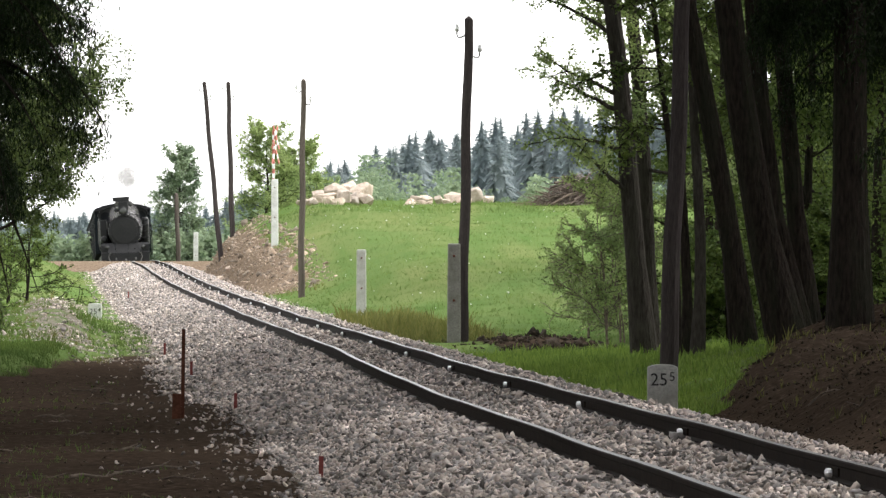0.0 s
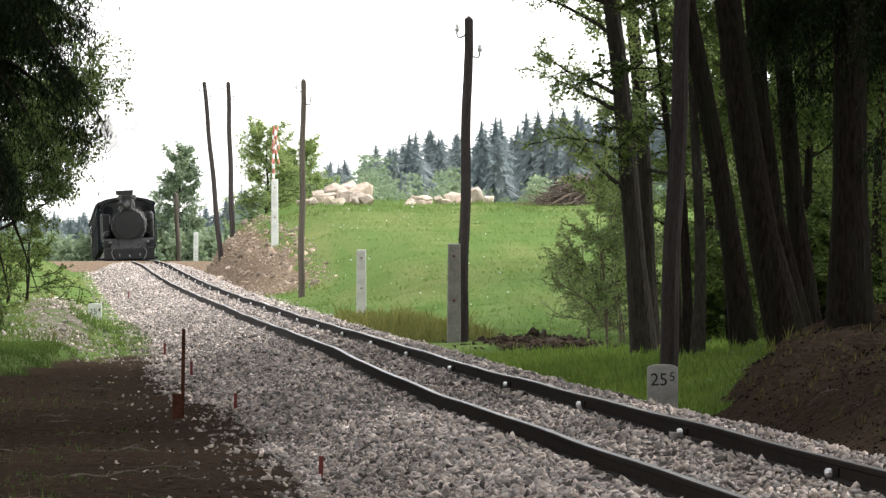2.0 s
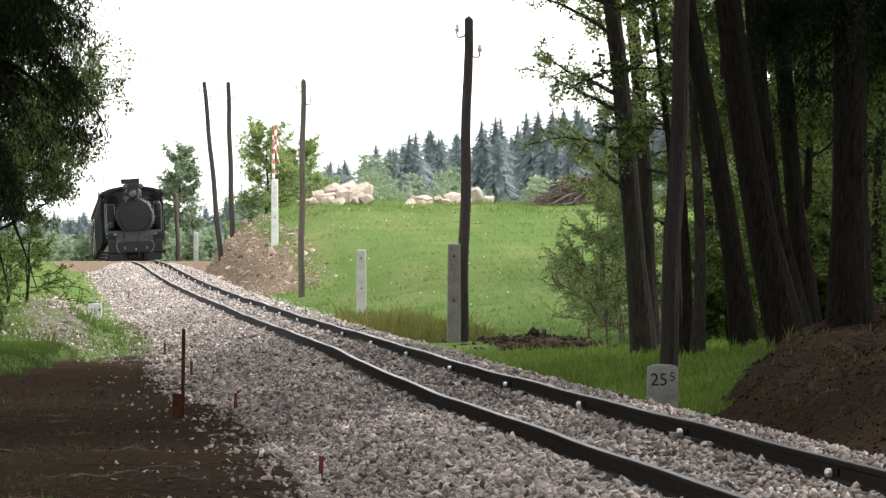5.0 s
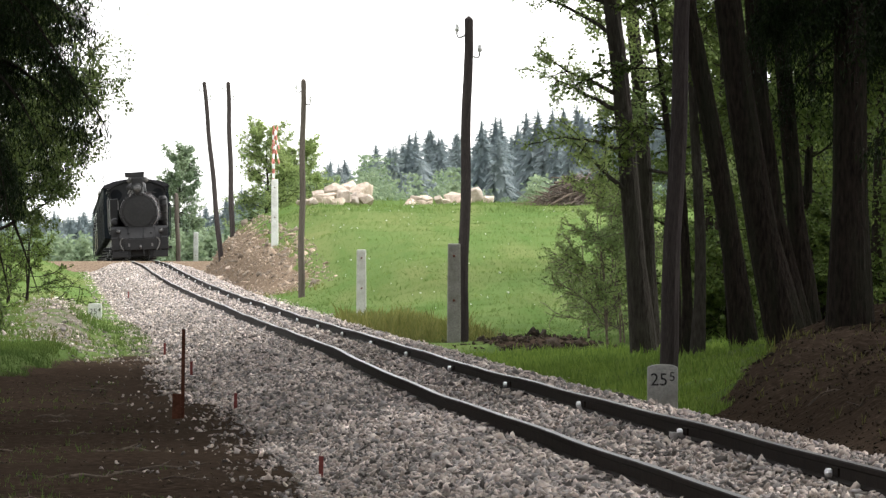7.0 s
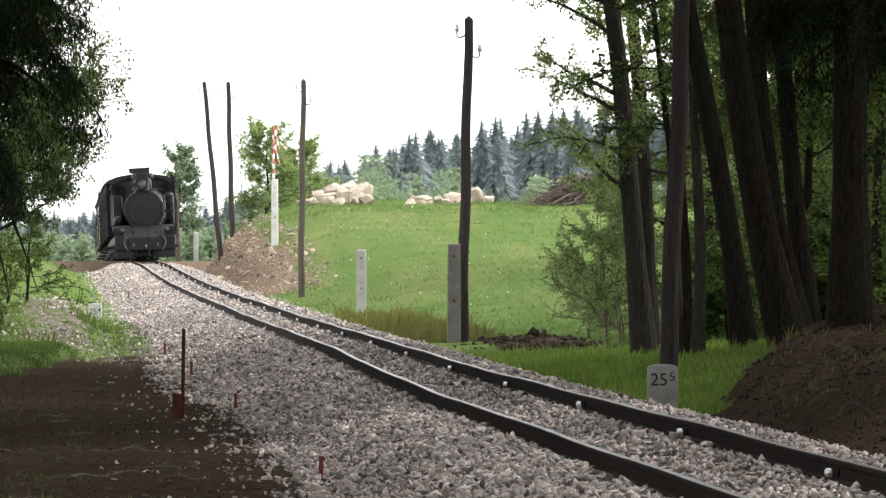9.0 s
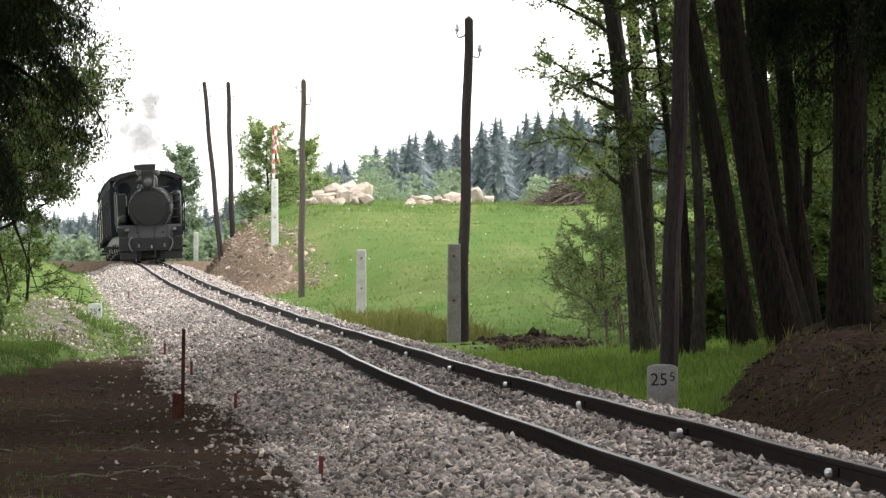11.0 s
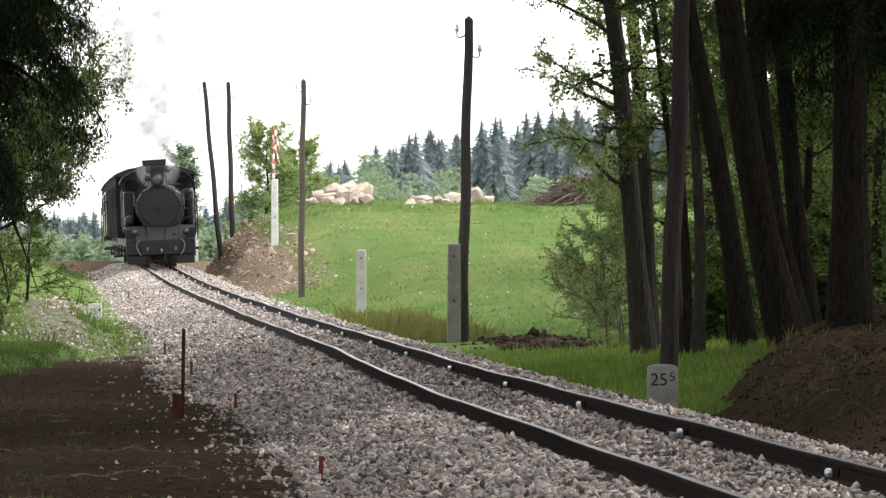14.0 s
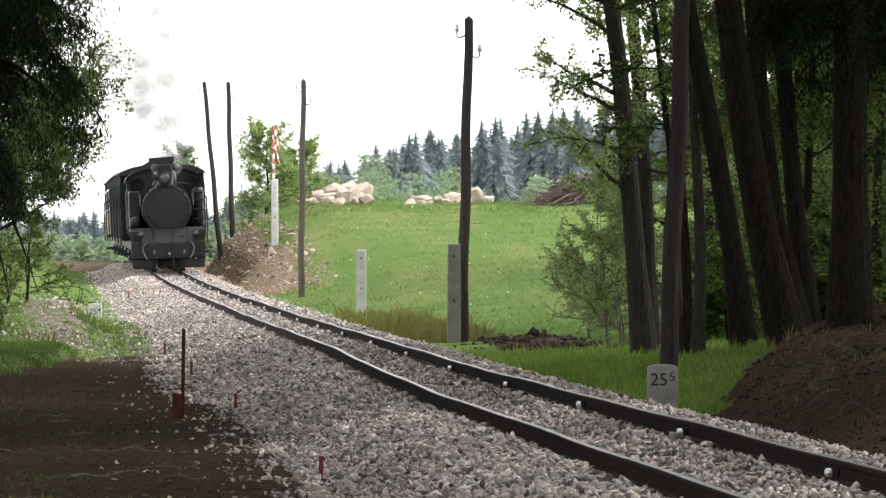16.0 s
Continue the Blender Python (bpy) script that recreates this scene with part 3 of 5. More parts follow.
# ---- kilometre stones ----
def kilometre_stone(x, y, z, w, h, big, small, label, material):
    root = thing("kilometre_stone", pose(x, y, z), label, "kilometre stone", "kilometre stones")
    bm = bmesh.new()
    n = 8
    outline = [(-w / 2, -0.25), (w / 2, -0.25)] + [(w / 2 * math.cos(math.pi * k / n) * (0.97 if 0 < k < n else 1), h - 0.025 + 0.025 * math.sin(math.pi * k / n)) for k in range(n + 1)]
    extrude_outline(bm, outline, -0.08, 0.08)
    bmesh.ops.bevel(bm, geom=bm.edges[:], offset=0.006, segments=1, affect='EDGES')
    part("body", bm, material, root)
    for text, sx, sz, size in ((big, -w * 0.12, h * 0.44, w * 0.58), (small, w * 0.31, h * 0.56, w * 0.42)):
        cu = bpy.data.curves.new("number", 'FONT')
        cu.body, cu.size, cu.extrude, cu.align_x = text, size, 0.002, 'CENTER'
        me_ob = bpy.data.objects.new("tmp", cu)
        scene.collection.objects.link(me_ob)
        me = bpy.data.meshes.new_from_object(me_ob.evaluated_get(bpy.context.evaluated_depsgraph_get()))
        bpy.data.objects.remove(me_ob)
        me.materials.clear()
        me.materials.append(M_INK)
        ob = new("number", me)
        ob.matrix_basis = pose(sx, -0.083, sz, 90, 0, 0)
        ob.parent = root
        tagged(ob, "black painted numerals")
    return root


kilometre_stone(1.775, 90, -0.16, 0.247, 0.305, "25", "5", "grey concrete kilometre stone numbered 25 5 at the ballast edge", M_CONCRETE)
kilometre_stone(-5.94, 190, -0.085, 0.236, 0.335, "25", "4", "pale kilometre stone numbered 25 4 in grass", M_LIME)


# ---- stakes ----
def stake(x, y, h, w, material, label, plate=False):
    root = thing("stake", pose(x, y, max(ground_at(x, y), float(bed_top(x - track_x(y), y)) if abs(x - track_x(y)) < 2 else -9), 0, 0.8, 0), label, "stake", "stakes beside the ballast")
    bm = bmesh.new()
    box(bm, -w / 2, w / 2, -0.004, 0.004, -0.2, h)
    box(bm, -w / 2, -w / 2 + 0.008, 0.004, w, -0.2, h)
    part("bar", bm, material, root)
    if plate:
        bm = bmesh.new()
        box(bm, -0.085, -0.015, -0.02, -0.006, -0.1, 0.2, 0.003)
        part("plate", bm, M_RUST, root, "short rusted plate")
    return root


stake(-2.13, 91.0, 0.73, 0.03, M_RUST, "tall rusted angle-iron stake in bare earth", True)
for sx, sy, sh in ((-0.74, 67.5, 0.13), (-1.79, 96, 0.16), (-2.66, 117.6, 0.17), (-3.55, 142, 0.15), (-6.84, 242, 0.16)):
    stake(sx, sy, sh, 0.028, M_REDPAINT, "short red painted marker stake in the ballast")


# ---- stones and brushwood in the meadow ----
def boulder(x, y, z, rx, ry, rz, seed):
    rnd = random.Random(seed)
    bm = bmesh.new()
    for _ in range(15):
        v = Vector((rnd.uniform(-1, 1), rnd.uniform(-1, 1), rnd.uniform(-1, 1))).normalized() * rnd.uniform(0.8, 1.15)
        bm.verts.new((v.x * rx, v.y * ry, v.z * rz))
    bmesh.ops.convex_hull(bm, input=bm.verts)
    bmesh.ops.delete(bm, geom=[v for v in bm.verts if not v.link_faces], context='VERTS')
    bmesh.ops.bevel(bm, geom=bm.edges[:], offset=0.025 * rx, segments=1, affect='EDGES')
    for v in bm.verts:
        v.co += v.co.normalized() * 0.07 * rx * noise.noise(v.co * (2.5 / rx) + Vector((seed, 0, 0)))
    ob = new("boulder", mesh_of("boulder", bm, M_ROCK))
    ob.matrix_basis = pose(x, y, z, 0, rnd.uniform(-12, 12), rnd.uniform(0, 360))
    return tagged(ob, "pale cleared field boulder lying on the grassy rise", "boulder", "boulders on the rise")


for i, (bx, by, bz, br) in enumerate([
        (-3.75, 339, 2.72, 0.34), (-3.3, 338, 2.86, 0.42), (-2.85, 338.5, 2.98, 0.34), (-2.45, 338, 2.93, 0.42), (-3.05, 337, 2.68, 0.25),
        (-2.65, 336.5, 2.62, 0.2), (-2.35, 336.5, 2.65, 0.25), (-4.05, 338, 2.6, 0.2), (-1.05, 338, 2.5, 0.24), (-0.6, 339, 2.65, 0.26),
        (-0.72, 337.5, 2.5, 0.2), (-0.1, 340, 2.66, 0.17), (0.36, 341, 2.7, 0.3), (0.92, 342, 2.8, 0.3), (1.4, 344, 2.7, 0.18), (-4.3, 340, 2.6, 0.16), (-3.5, 336, 2.6, 0.2), (-2.2, 337, 2.62, 0.15), (-4.15, 337.5, 2.58, 0.13), (-3.9, 336.5, 2.58, 0.14), (-0.95, 336.6, 2.5, 0.13), (-0.4, 336.8, 2.5, 0.12), (0.1, 338.5, 2.55, 0.12), (-3.55, 337, 2.72, 0.28), (-2.95, 336.4, 2.74, 0.28), (-2.6, 337.3, 2.72, 0.27), (-3.2, 335.8, 2.55, 0.2), (-0.82, 338.6, 2.62, 0.22), (0.65, 340.5, 2.66, 0.24)]):
    br *= 1.12 if i < 8 else 1.35
    boulder(bx, by, max(ground_at(bx, by) + br * 0.3, bz + 0.16), br, br * 0.8, br * 0.68, i)


def brush_pile(cx, cy):
    bm = bmesh.new()
    rnd = random.Random(5)
    z0 = ground_at(cx, cy)
    for i in range(1100):
        a = rnd.uniform(0, math.pi)
        hgt = abs(rnd.gauss(0, 0.42))
        px_ = rnd.gauss(0, 0.55)
        p = Vector((px_, rnd.gauss(0, 0.6), min(hgt, 0.95) * max(0.1, 1 - 0.55 * abs(px_))))
        d = Vector((math.cos(a), math.sin(a), rnd.uniform(-0.5, 0.7))).normalized()
        n = d * rnd.uniform(0.3, 0.75)
        b = Vector((rnd.uniform(-0.1, 0.1), rnd.uniform(-0.1, 0.1), rnd.uniform(-0.1, 0.1)))
        q = [p - n, p + b, p + n]
        for v in q:
            v.z = max(v.z, 0.02)
        tube(bm, q, [rnd.uniform(0.008, 0.02) if i % 9 else 0.04, 0.01 if i % 9 else 0.03, 0.005], 4)
    ob = new("brushwood", mesh_of("brushwood", bm, M_BRUSH))
    ob.location = (cx, cy, z0)
    tagged(ob, "heap of dry grey-brown cut branches on the rise", "brushwood", kind="stuff")


brush_pile(4.25, 332)


# ---- the crossing sign ----
def crossing_sign(x, y):
    z = ground_at(x, y)
    root = thing("crossing_sign", pose(x, y, z, 0, 0, 72), "red and white striped level-crossing cross on a post", "road sign")
    top = 5.3 - z
    n = 17
    for i in range(n):
        bm = bmesh.new()
        lathe(bm, [(0.04, 0), (0.04, (top - 0.2) / n)], 'Z', 10, (0, 0, (top - 0.2) / n * i))
        part("post_band", bm, M_WHITE if i % 2 else M_SIGNRED, root, "white painted band" if i % 2 else "red painted band")
    for zc in (top - 0.45, top - 0.9):
        for s in (-1, 1):
            for k in range(5):
                u0 = -0.45 + k * 0.18
                seg = bm_plate(u0, u0 + 0.18)
                ob = part("cross_arm", seg, M_SIGNRED if k % 2 == 0 else M_WHITE, root)
                ob.matrix_basis = Matrix.Translation((0, -0.07 - 0.025 * s, zc)) @ Matrix.Rotation(s * radians(52), 4, 'Y')


def bm_plate(u0, u1):
    return box(bmesh.new(), u0, u1, -0.008, 0.008, -0.05, 0.05)


crossing_sign(-5.36, 352)


# ---- plants ----
LEAF = (np.array([[0, 0, 0], [0.5, -0.32, 0.06], [1, 0, -0.05], [0.5, 0.32, 0.06]]), np.array([[0, 1, 2, 3]]))


def leaf_cloud(P, size, rng, droop=0.3, slim=1.0):
    """Quads turned at random about P, as arrays."""
    n = len(P)
    sv = LEAF[0] * np.array([1, slim, 1])
    az, ti, ro = rng.uniform(0, 2 * np.pi, n), rng.normal(-droop, 0.5, n), rng.normal(0, 0.7, n)
    v = sv[None] * np.asarray(size)[:, None, None]
    c, s = np.cos(ro)[:, None], np.sin(ro)[:, None]
    v = np.stack([v[..., 0], v[..., 1] * c - v[..., 2] * s, v[..., 1] * s + v[..., 2] * c], -1)
    c, s = np.cos(ti)[:, None], np.sin(ti)[:, None]
    v = np.stack([v[..., 0] * c - v[..., 2] * s, v[..., 1], v[..., 0] * s + v[..., 2] * c], -1)
    c, s = np.cos(az)[:, None], np.sin(az)[:, None]
    v = np.stack([v[..., 0] * c - v[..., 1] * s, v[..., 0] * s + v[..., 1] * c, v[..., 2]], -1) + P[:, None, :]
    return v.reshape(-1, 3), (LEAF[1] + np.arange(n)[:, None] * 4)


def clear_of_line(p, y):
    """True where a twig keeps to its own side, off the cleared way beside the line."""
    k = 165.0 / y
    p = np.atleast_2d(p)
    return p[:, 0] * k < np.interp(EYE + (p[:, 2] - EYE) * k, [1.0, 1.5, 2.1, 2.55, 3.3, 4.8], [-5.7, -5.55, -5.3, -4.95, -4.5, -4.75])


def grow(rng, base, direction, length, steps, wander, lift=0.0):
    pts = [np.array(base, float)]
    d = np.array(direction, float)
    d /= np.linalg.norm(d)
    for _ in range(steps):
        d = d + rng.normal(0, wander, 3) + np.array([0, 0, lift])
        d /= np.linalg.norm(d)
        pts.append(pts[-1] + d * length / steps)
    return pts


def broadleaf(name, x, y, height, r, lean=(0, 0), seed=1, limbs=14, limb_len=2.2, first=0.25, leaf=0.06, leaves=9000, material=None, bark=None, label="", group="", stems=1, droop=0.35, category="tree", big=0.0, spread=0.22, curve=0.0, toward=None, sink=0.1, low=0.0, pruned=False):
    """A tapered trunk, limbs, twigs and single leaves set along the twigs."""
    rng = np.random.default_rng(seed)
    z = ground_at(x, y)
    root = thing(name, pose(x, y, z), label, category, group)
    bm = bmesh.new()
    ends = []
    for s in range(stems):
        off = np.array([rng.normal(0, r * 1.2), rng.normal(0, r), 0]) if s else np.zeros(3)
        top = np.array([lean[0] * height, lean[1] * height, height]) * (1 - 0.15 * s) + off * 2
        n = 12
        tr = [off + (top - off) * (i / n) + np.array([curve * (1 - math.exp(-height * i / n)), 0, 0]) + np.array([0.05 * math.sin(i * 0.9 + seed + s), 0.05 * math.cos(i * 0.7 + seed), -sink if i == 0 else 0]) * min(1, height / 6) for i in range(n + 1)]
        rad = [r * (1 - 0.15 * s) * ((1 - 0.82 * i / n) + (0.4 if i == 0 else 0.0)) for i in range(n + 1)]
        tube(bm, [tuple(p) for p in tr], rad, 12)
        for k in range(limbs // stems):
            f = first + (1 - first) * (k + rng.random()) / (limbs / stems)
            i = min(int(f * n), n - 1)
            b = tr[i] + (tr[i + 1] - tr[i]) * (f * n - i)
            a = rng.uniform(0, 2 * math.pi)
            dirv = np.array([math.cos(a), math.sin(a), rng.uniform(0.0, 0.8)])
            if toward is not None and rng.random() < 0.5:
                dirv = np.array(toward) + rng.normal(0, 0.3, 3)
            ln = limb_len * (1.15 - 0.75 * f) * rng.uniform(0.6, 1.2)
            pts = grow(rng, b, dirv, ln, 6, 0.16, 0.03)
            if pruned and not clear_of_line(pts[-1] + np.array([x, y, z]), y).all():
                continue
            lr = rad[i] * 0.32
            tube(bm, [tuple(p) for p in pts], [max(lr * (1 - 0.85 * j / 6), 0.006) for j in range(7)], 6)
            for q in range(2, 7):
                for _ in range(2):
                    sub = grow(rng, pts[q], (pts[q] - pts[q - 1]) / (ln / 6) + rng.normal(0, 0.8, 3), ln * 0.32, 4, 0.25, -0.05)
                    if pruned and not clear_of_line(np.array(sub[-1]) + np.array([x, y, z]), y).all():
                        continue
                    tube(bm, [tuple(p) for p in sub], [0.008, 0.007, 0.006, 0.005, 0.004], 3, False)
                    ends.append(sub)
    part("trunk", bm, bark or M_BARK, root)
    ends = np.array(ends)
    pick = rng.integers(0, len(ends), leaves)
    if low:
        near = np.nonzero(ends[:, 0, 2] < low)[0]
        pick = np.where(rng.random(leaves) < 0.75, near[rng.integers(0, len(near), leaves)], pick)
    seg = rng.uniform(0, 3.999, leaves)
    i0 = seg.astype(int)
    f = (seg - i0)[:, None]
    P = ends[pick, i0] * (1 - f) + ends[pick, i0 + 1] * f + rng.normal(0, spread * 0.5, (leaves, 3)) * limb_len * 0.25
    size = leaf * rng.uniform(0.6, 1.3, leaves)
    v, q = leaf_cloud(P, size, rng, droop)
    if big:
        m = int(leaves * 0.3)
        P2 = P[rng.integers(0, leaves, m)] + rng.normal(0, 0.25, (m, 3))
        P2 = P2[P2[:, 2] > 5.5]
        v2, q2 = leaf_cloud(P2, big * rng.uniform(0.7, 1.3, len(P2)), rng, droop)
        v, q = np.concatenate([v, v2]), np.concatenate([q, q2 + len(v)])
    crown = new("crown", array_mesh("crown", v, q, material or M_LEAF))
    crown.parent = root
    return root


def spruce(x, y, height, r, seed, first=0.8, reach=2.6, label="", leaves=14000, group="trees beside the line", droop=0.55, whorl=0.55, lean=0.0, big=0.0, low=0.0, slim=0.28, clear=0.0, sides=5, pruned=False, loose=0.065):
    """A spruce: straight trunk, whorls of drooping boughs hung with needle sprays."""
    rng = np.random.default_rng(seed)
    z = ground_at(x, y)
    root = thing("spruce", pose(x, y, z), label, "tree", group)
    bm = bmesh.new()
    n = 14
    tr = [np.array([lean * height * i / n, 0.03 * math.cos(i), height * i / n - (0.15 if i == 0 else 0)]) for i in range(n + 1)]
    tube(bm, [tuple(p) for p in tr], [r * ((1 - 0.93 * i / n) + (0.35 if i == 0 else 0)) for i in range(n + 1)], 14)
    segs = []
    h = first
    while h < height - 0.3:
        ln = reach * (1 - 0.85 * (h - first) / (height - first))
        for k in range(5):
            a = rng.uniform(0, 2 * math.pi)
            base = np.array([lean * h, 0, h])
            pts = grow(rng, base, (math.cos(a), math.sin(a), 0.05), ln * rng.uniform(0.6, 1.1), 7, 0.06, -0.11 * droop * 2)
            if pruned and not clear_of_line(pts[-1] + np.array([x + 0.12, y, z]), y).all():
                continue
            tube(bm, [tuple(p) for p in pts], [max(0.035 * (1 - j / 7.5), 0.005) for j in range(8)], sides, False)
            segs += [(pts[j], pts[j + 1]) for j in range(1, 7)]
        h += whorl * rng.uniform(0.7, 1.3)
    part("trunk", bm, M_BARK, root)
    A = np.array([s[0] for s in segs])
    B = np.array([s[1] for s in segs])
    i = rng.integers(0, len(A), leaves)
    if low:
        near = np.nonzero(A[:, 2] < low)[0]
        i = np.where(rng.random(leaves) < 0.75, near[rng.integers(0, len(near), leaves)], i)
    f = rng.random((leaves, 1))
    P = A[i] * (1 - f) + B[i] * f
    side = rng.normal(0, 1, (leaves, 3)) * np.array([loose, loose, 0.03])
    P = P + side
    P[:, 2] -= rng.exponential(0.12, leaves)
    sz = rng.uniform(0.03, 0.085, leaves)
    if big:
        sz = np.where(P[:, 2] > max(low, 1.0), sz * big, sz)
    sz, P = sz[P[:, 2] > clear], P[P[:, 2] > clear]
    v, q = leaf_cloud(P, sz, rng, 1.0, slim)
    crown = new("crown", array_mesh("crown", v, q, M_NEEDLE))
    crown.parent = root
    return root


# trees beside the line, on the wooded bank
G = "trees beside the line"
broadleaf("alder", 2.38, 128, 13, 0.125, (-0.12, 0.01), 11, 30, 1.4, 0.14, 0.046, 6400, M_LEAFLIT, M_BARKLIT, label="tall dark alder leaning over the meadow edge", group=G, big=0.2, toward=(-1, -0.2, 0.25), low=4.5)
broadleaf("alder", 2.47, 130, 13, 0.1, (-0.072, 0.01), 18, 28, 1.3, 0.16, 0.05, 6500, M_LEAFLIT, M_BARKLIT, label="second dark alder stem at the meadow edge", group=G, big=0.2, low=4.5, toward=(-0.3, -1.0, 0.1))
broadleaf("alder", 2.64, 124, 9, 0.045, (-0.065, 0.01), 12, 22, 1.5, 0.25, 0.06, 8000, M_LEAF, M_BARK, label="slender alder with leafy side twigs", group=G, big=0.2)
broadleaf("alder", 2.775, 122, 8, 0.07, (0.0, 0.01), 19, 14, 1.1, 0.3, 0.055, 4000, M_LEAF, M_BARKLIT, label="crooked grey alder stem behind a pole", group=G, big=0.2)
broadleaf("alder", 2.64, 122.4, 8, 0.06, (0.005, 0.01), 20, 12, 1.0, 0.3, 0.055, 3000, M_LEAF, M_BARK, label="crooked dark alder stem behind a pole", group=G, big=0.2)
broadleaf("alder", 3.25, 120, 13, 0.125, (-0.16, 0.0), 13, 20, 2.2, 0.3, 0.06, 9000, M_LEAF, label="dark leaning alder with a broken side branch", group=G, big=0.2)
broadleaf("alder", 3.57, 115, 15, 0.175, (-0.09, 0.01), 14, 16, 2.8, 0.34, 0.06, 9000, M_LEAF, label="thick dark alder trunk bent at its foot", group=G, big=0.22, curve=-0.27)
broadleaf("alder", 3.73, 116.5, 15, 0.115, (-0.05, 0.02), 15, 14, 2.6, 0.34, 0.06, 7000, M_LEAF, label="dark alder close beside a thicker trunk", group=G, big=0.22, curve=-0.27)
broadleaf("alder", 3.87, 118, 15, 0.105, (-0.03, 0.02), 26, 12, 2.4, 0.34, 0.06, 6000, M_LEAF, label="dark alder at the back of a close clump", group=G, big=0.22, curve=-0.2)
spruce(3.95, 108, 17, 0.185, 16, first=3.2, reach=1.3, label="old spruce with a flared black trunk and hanging boughs", leaves=90000, big=5.0, low=5.0, slim=0.33, droop=0.6, whorl=0.4)
spruce(5.3, 101, 17, 0.2, 27, first=2.5, reach=2.5, label="dense dark spruce overhanging the bank", leaves=60000, big=5.0, low=5.0, slim=0.45, droop=0.7, whorl=0.4)
spruce(4.9, 117, 17, 0.16, 17, first=3.0, reach=1.9, label="dark spruce inside the wood", leaves=50000, big=5.0, low=5.0, slim=0.34, droop=0.8)
for i, (bx, by, hh) in enumerate([(4.6, 138, 7), (5.6, 142, 8), (6.4, 150, 8), (4.4, 152, 7), (4.0, 158, 5.5), (7.4, 160, 9), (5.6, 168, 8), (6.6, 132, 9), (7.2, 124, 10), (8.6, 140, 11)]):
    bush = broadleaf("young_alder", bx, by, hh, 0.07, (-0.02, 0), 40 + i, 30, 1.6, 0.05, 0.066, 12000, M_LEAF, label="young leafy alder in the undergrowth", group=G, big=0.2, low=5.0)
for i, (wx, wy) in enumerate([(4.3, 172), (5.2, 176), (4.6, 184), (5.8, 188), (6.8, 182), (5.0, 196), (6.2, 200), (7.4, 196), (5.4, 208), (6.9, 212), (8.2, 206), (6.0, 222), (7.6, 226), (9.0, 218), (3.9, 164), (6.6, 172), (7.8, 176)]):
    copy_thing(bush, pose(wx, wy, ground_at(wx, wy), 0, 0, 40 + i * 71))
shrub = broadleaf("undergrowth_shrub", 4.9, 143, 1.5, 0.02, (0.0, 0), 70, 26, 0.8, 0.02, 0.07, 5200, M_LEAF, label="low leafy shrub under the trees", group="undergrowth", category="bush", stems=4)
for i, (wx, wy) in enumerate([(3.7, 145), (4.1, 149), (4.6, 144), (5.0, 148), (5.5, 143), (5.9, 148), (6.4, 144), (3.5, 152), (4.5, 153), (5.3, 154), (6.2, 153), (7.0, 148), (4.9, 138), (5.9, 136)]):
    copy_thing(shrub, pose(wx, wy, ground_at(wx, wy), 0, 0, 25 + i * 77))
for i, (bx, by, hh, ln) in enumerate([(2.35, 158, 2.4, 1.0), (2.15, 163, 1.7, 0.8), (2.9, 166, 2.8, 1.1), (2.55, 160, 2.9, 0.9)]):
    broadleaf("alder_bush", bx, by, hh, 0.014, (-0.08, 0), 60 + i, 26, ln, 0.05, 0.05, 5200, M_LEAFLIT, M_BRUSH, label="light green alder bush at the wood's edge", group="bushes at the wood's edge", category="bush", stems=3)
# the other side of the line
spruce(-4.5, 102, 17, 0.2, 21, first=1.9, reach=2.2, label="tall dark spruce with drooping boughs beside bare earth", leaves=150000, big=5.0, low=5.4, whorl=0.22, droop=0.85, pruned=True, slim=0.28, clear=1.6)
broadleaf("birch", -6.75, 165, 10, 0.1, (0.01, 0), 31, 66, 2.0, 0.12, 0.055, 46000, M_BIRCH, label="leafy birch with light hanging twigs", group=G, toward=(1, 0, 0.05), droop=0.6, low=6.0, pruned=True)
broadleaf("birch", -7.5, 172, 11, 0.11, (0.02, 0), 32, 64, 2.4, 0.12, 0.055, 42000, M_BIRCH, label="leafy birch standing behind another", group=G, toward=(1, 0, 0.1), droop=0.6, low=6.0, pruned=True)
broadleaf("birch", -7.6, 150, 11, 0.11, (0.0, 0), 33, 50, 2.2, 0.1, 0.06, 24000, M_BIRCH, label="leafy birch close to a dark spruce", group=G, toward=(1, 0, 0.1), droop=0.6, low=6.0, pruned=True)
for i, (bx, by, hh) in enumerate([(-7.1, 190, 1.5), (-8.0, 205, 1.8), (-7.6, 182, 1.3), (-9.0, 225, 1.9)]):
    broadleaf("birch_bush", bx, by, hh, 0.02, (0.05, 0), 80 + i, 16, 0.9, 0.05, 0.05, 2600, M_LEAF, label="low leafy bush in the grass", group="bushes by the path", category="bush", stems=3)
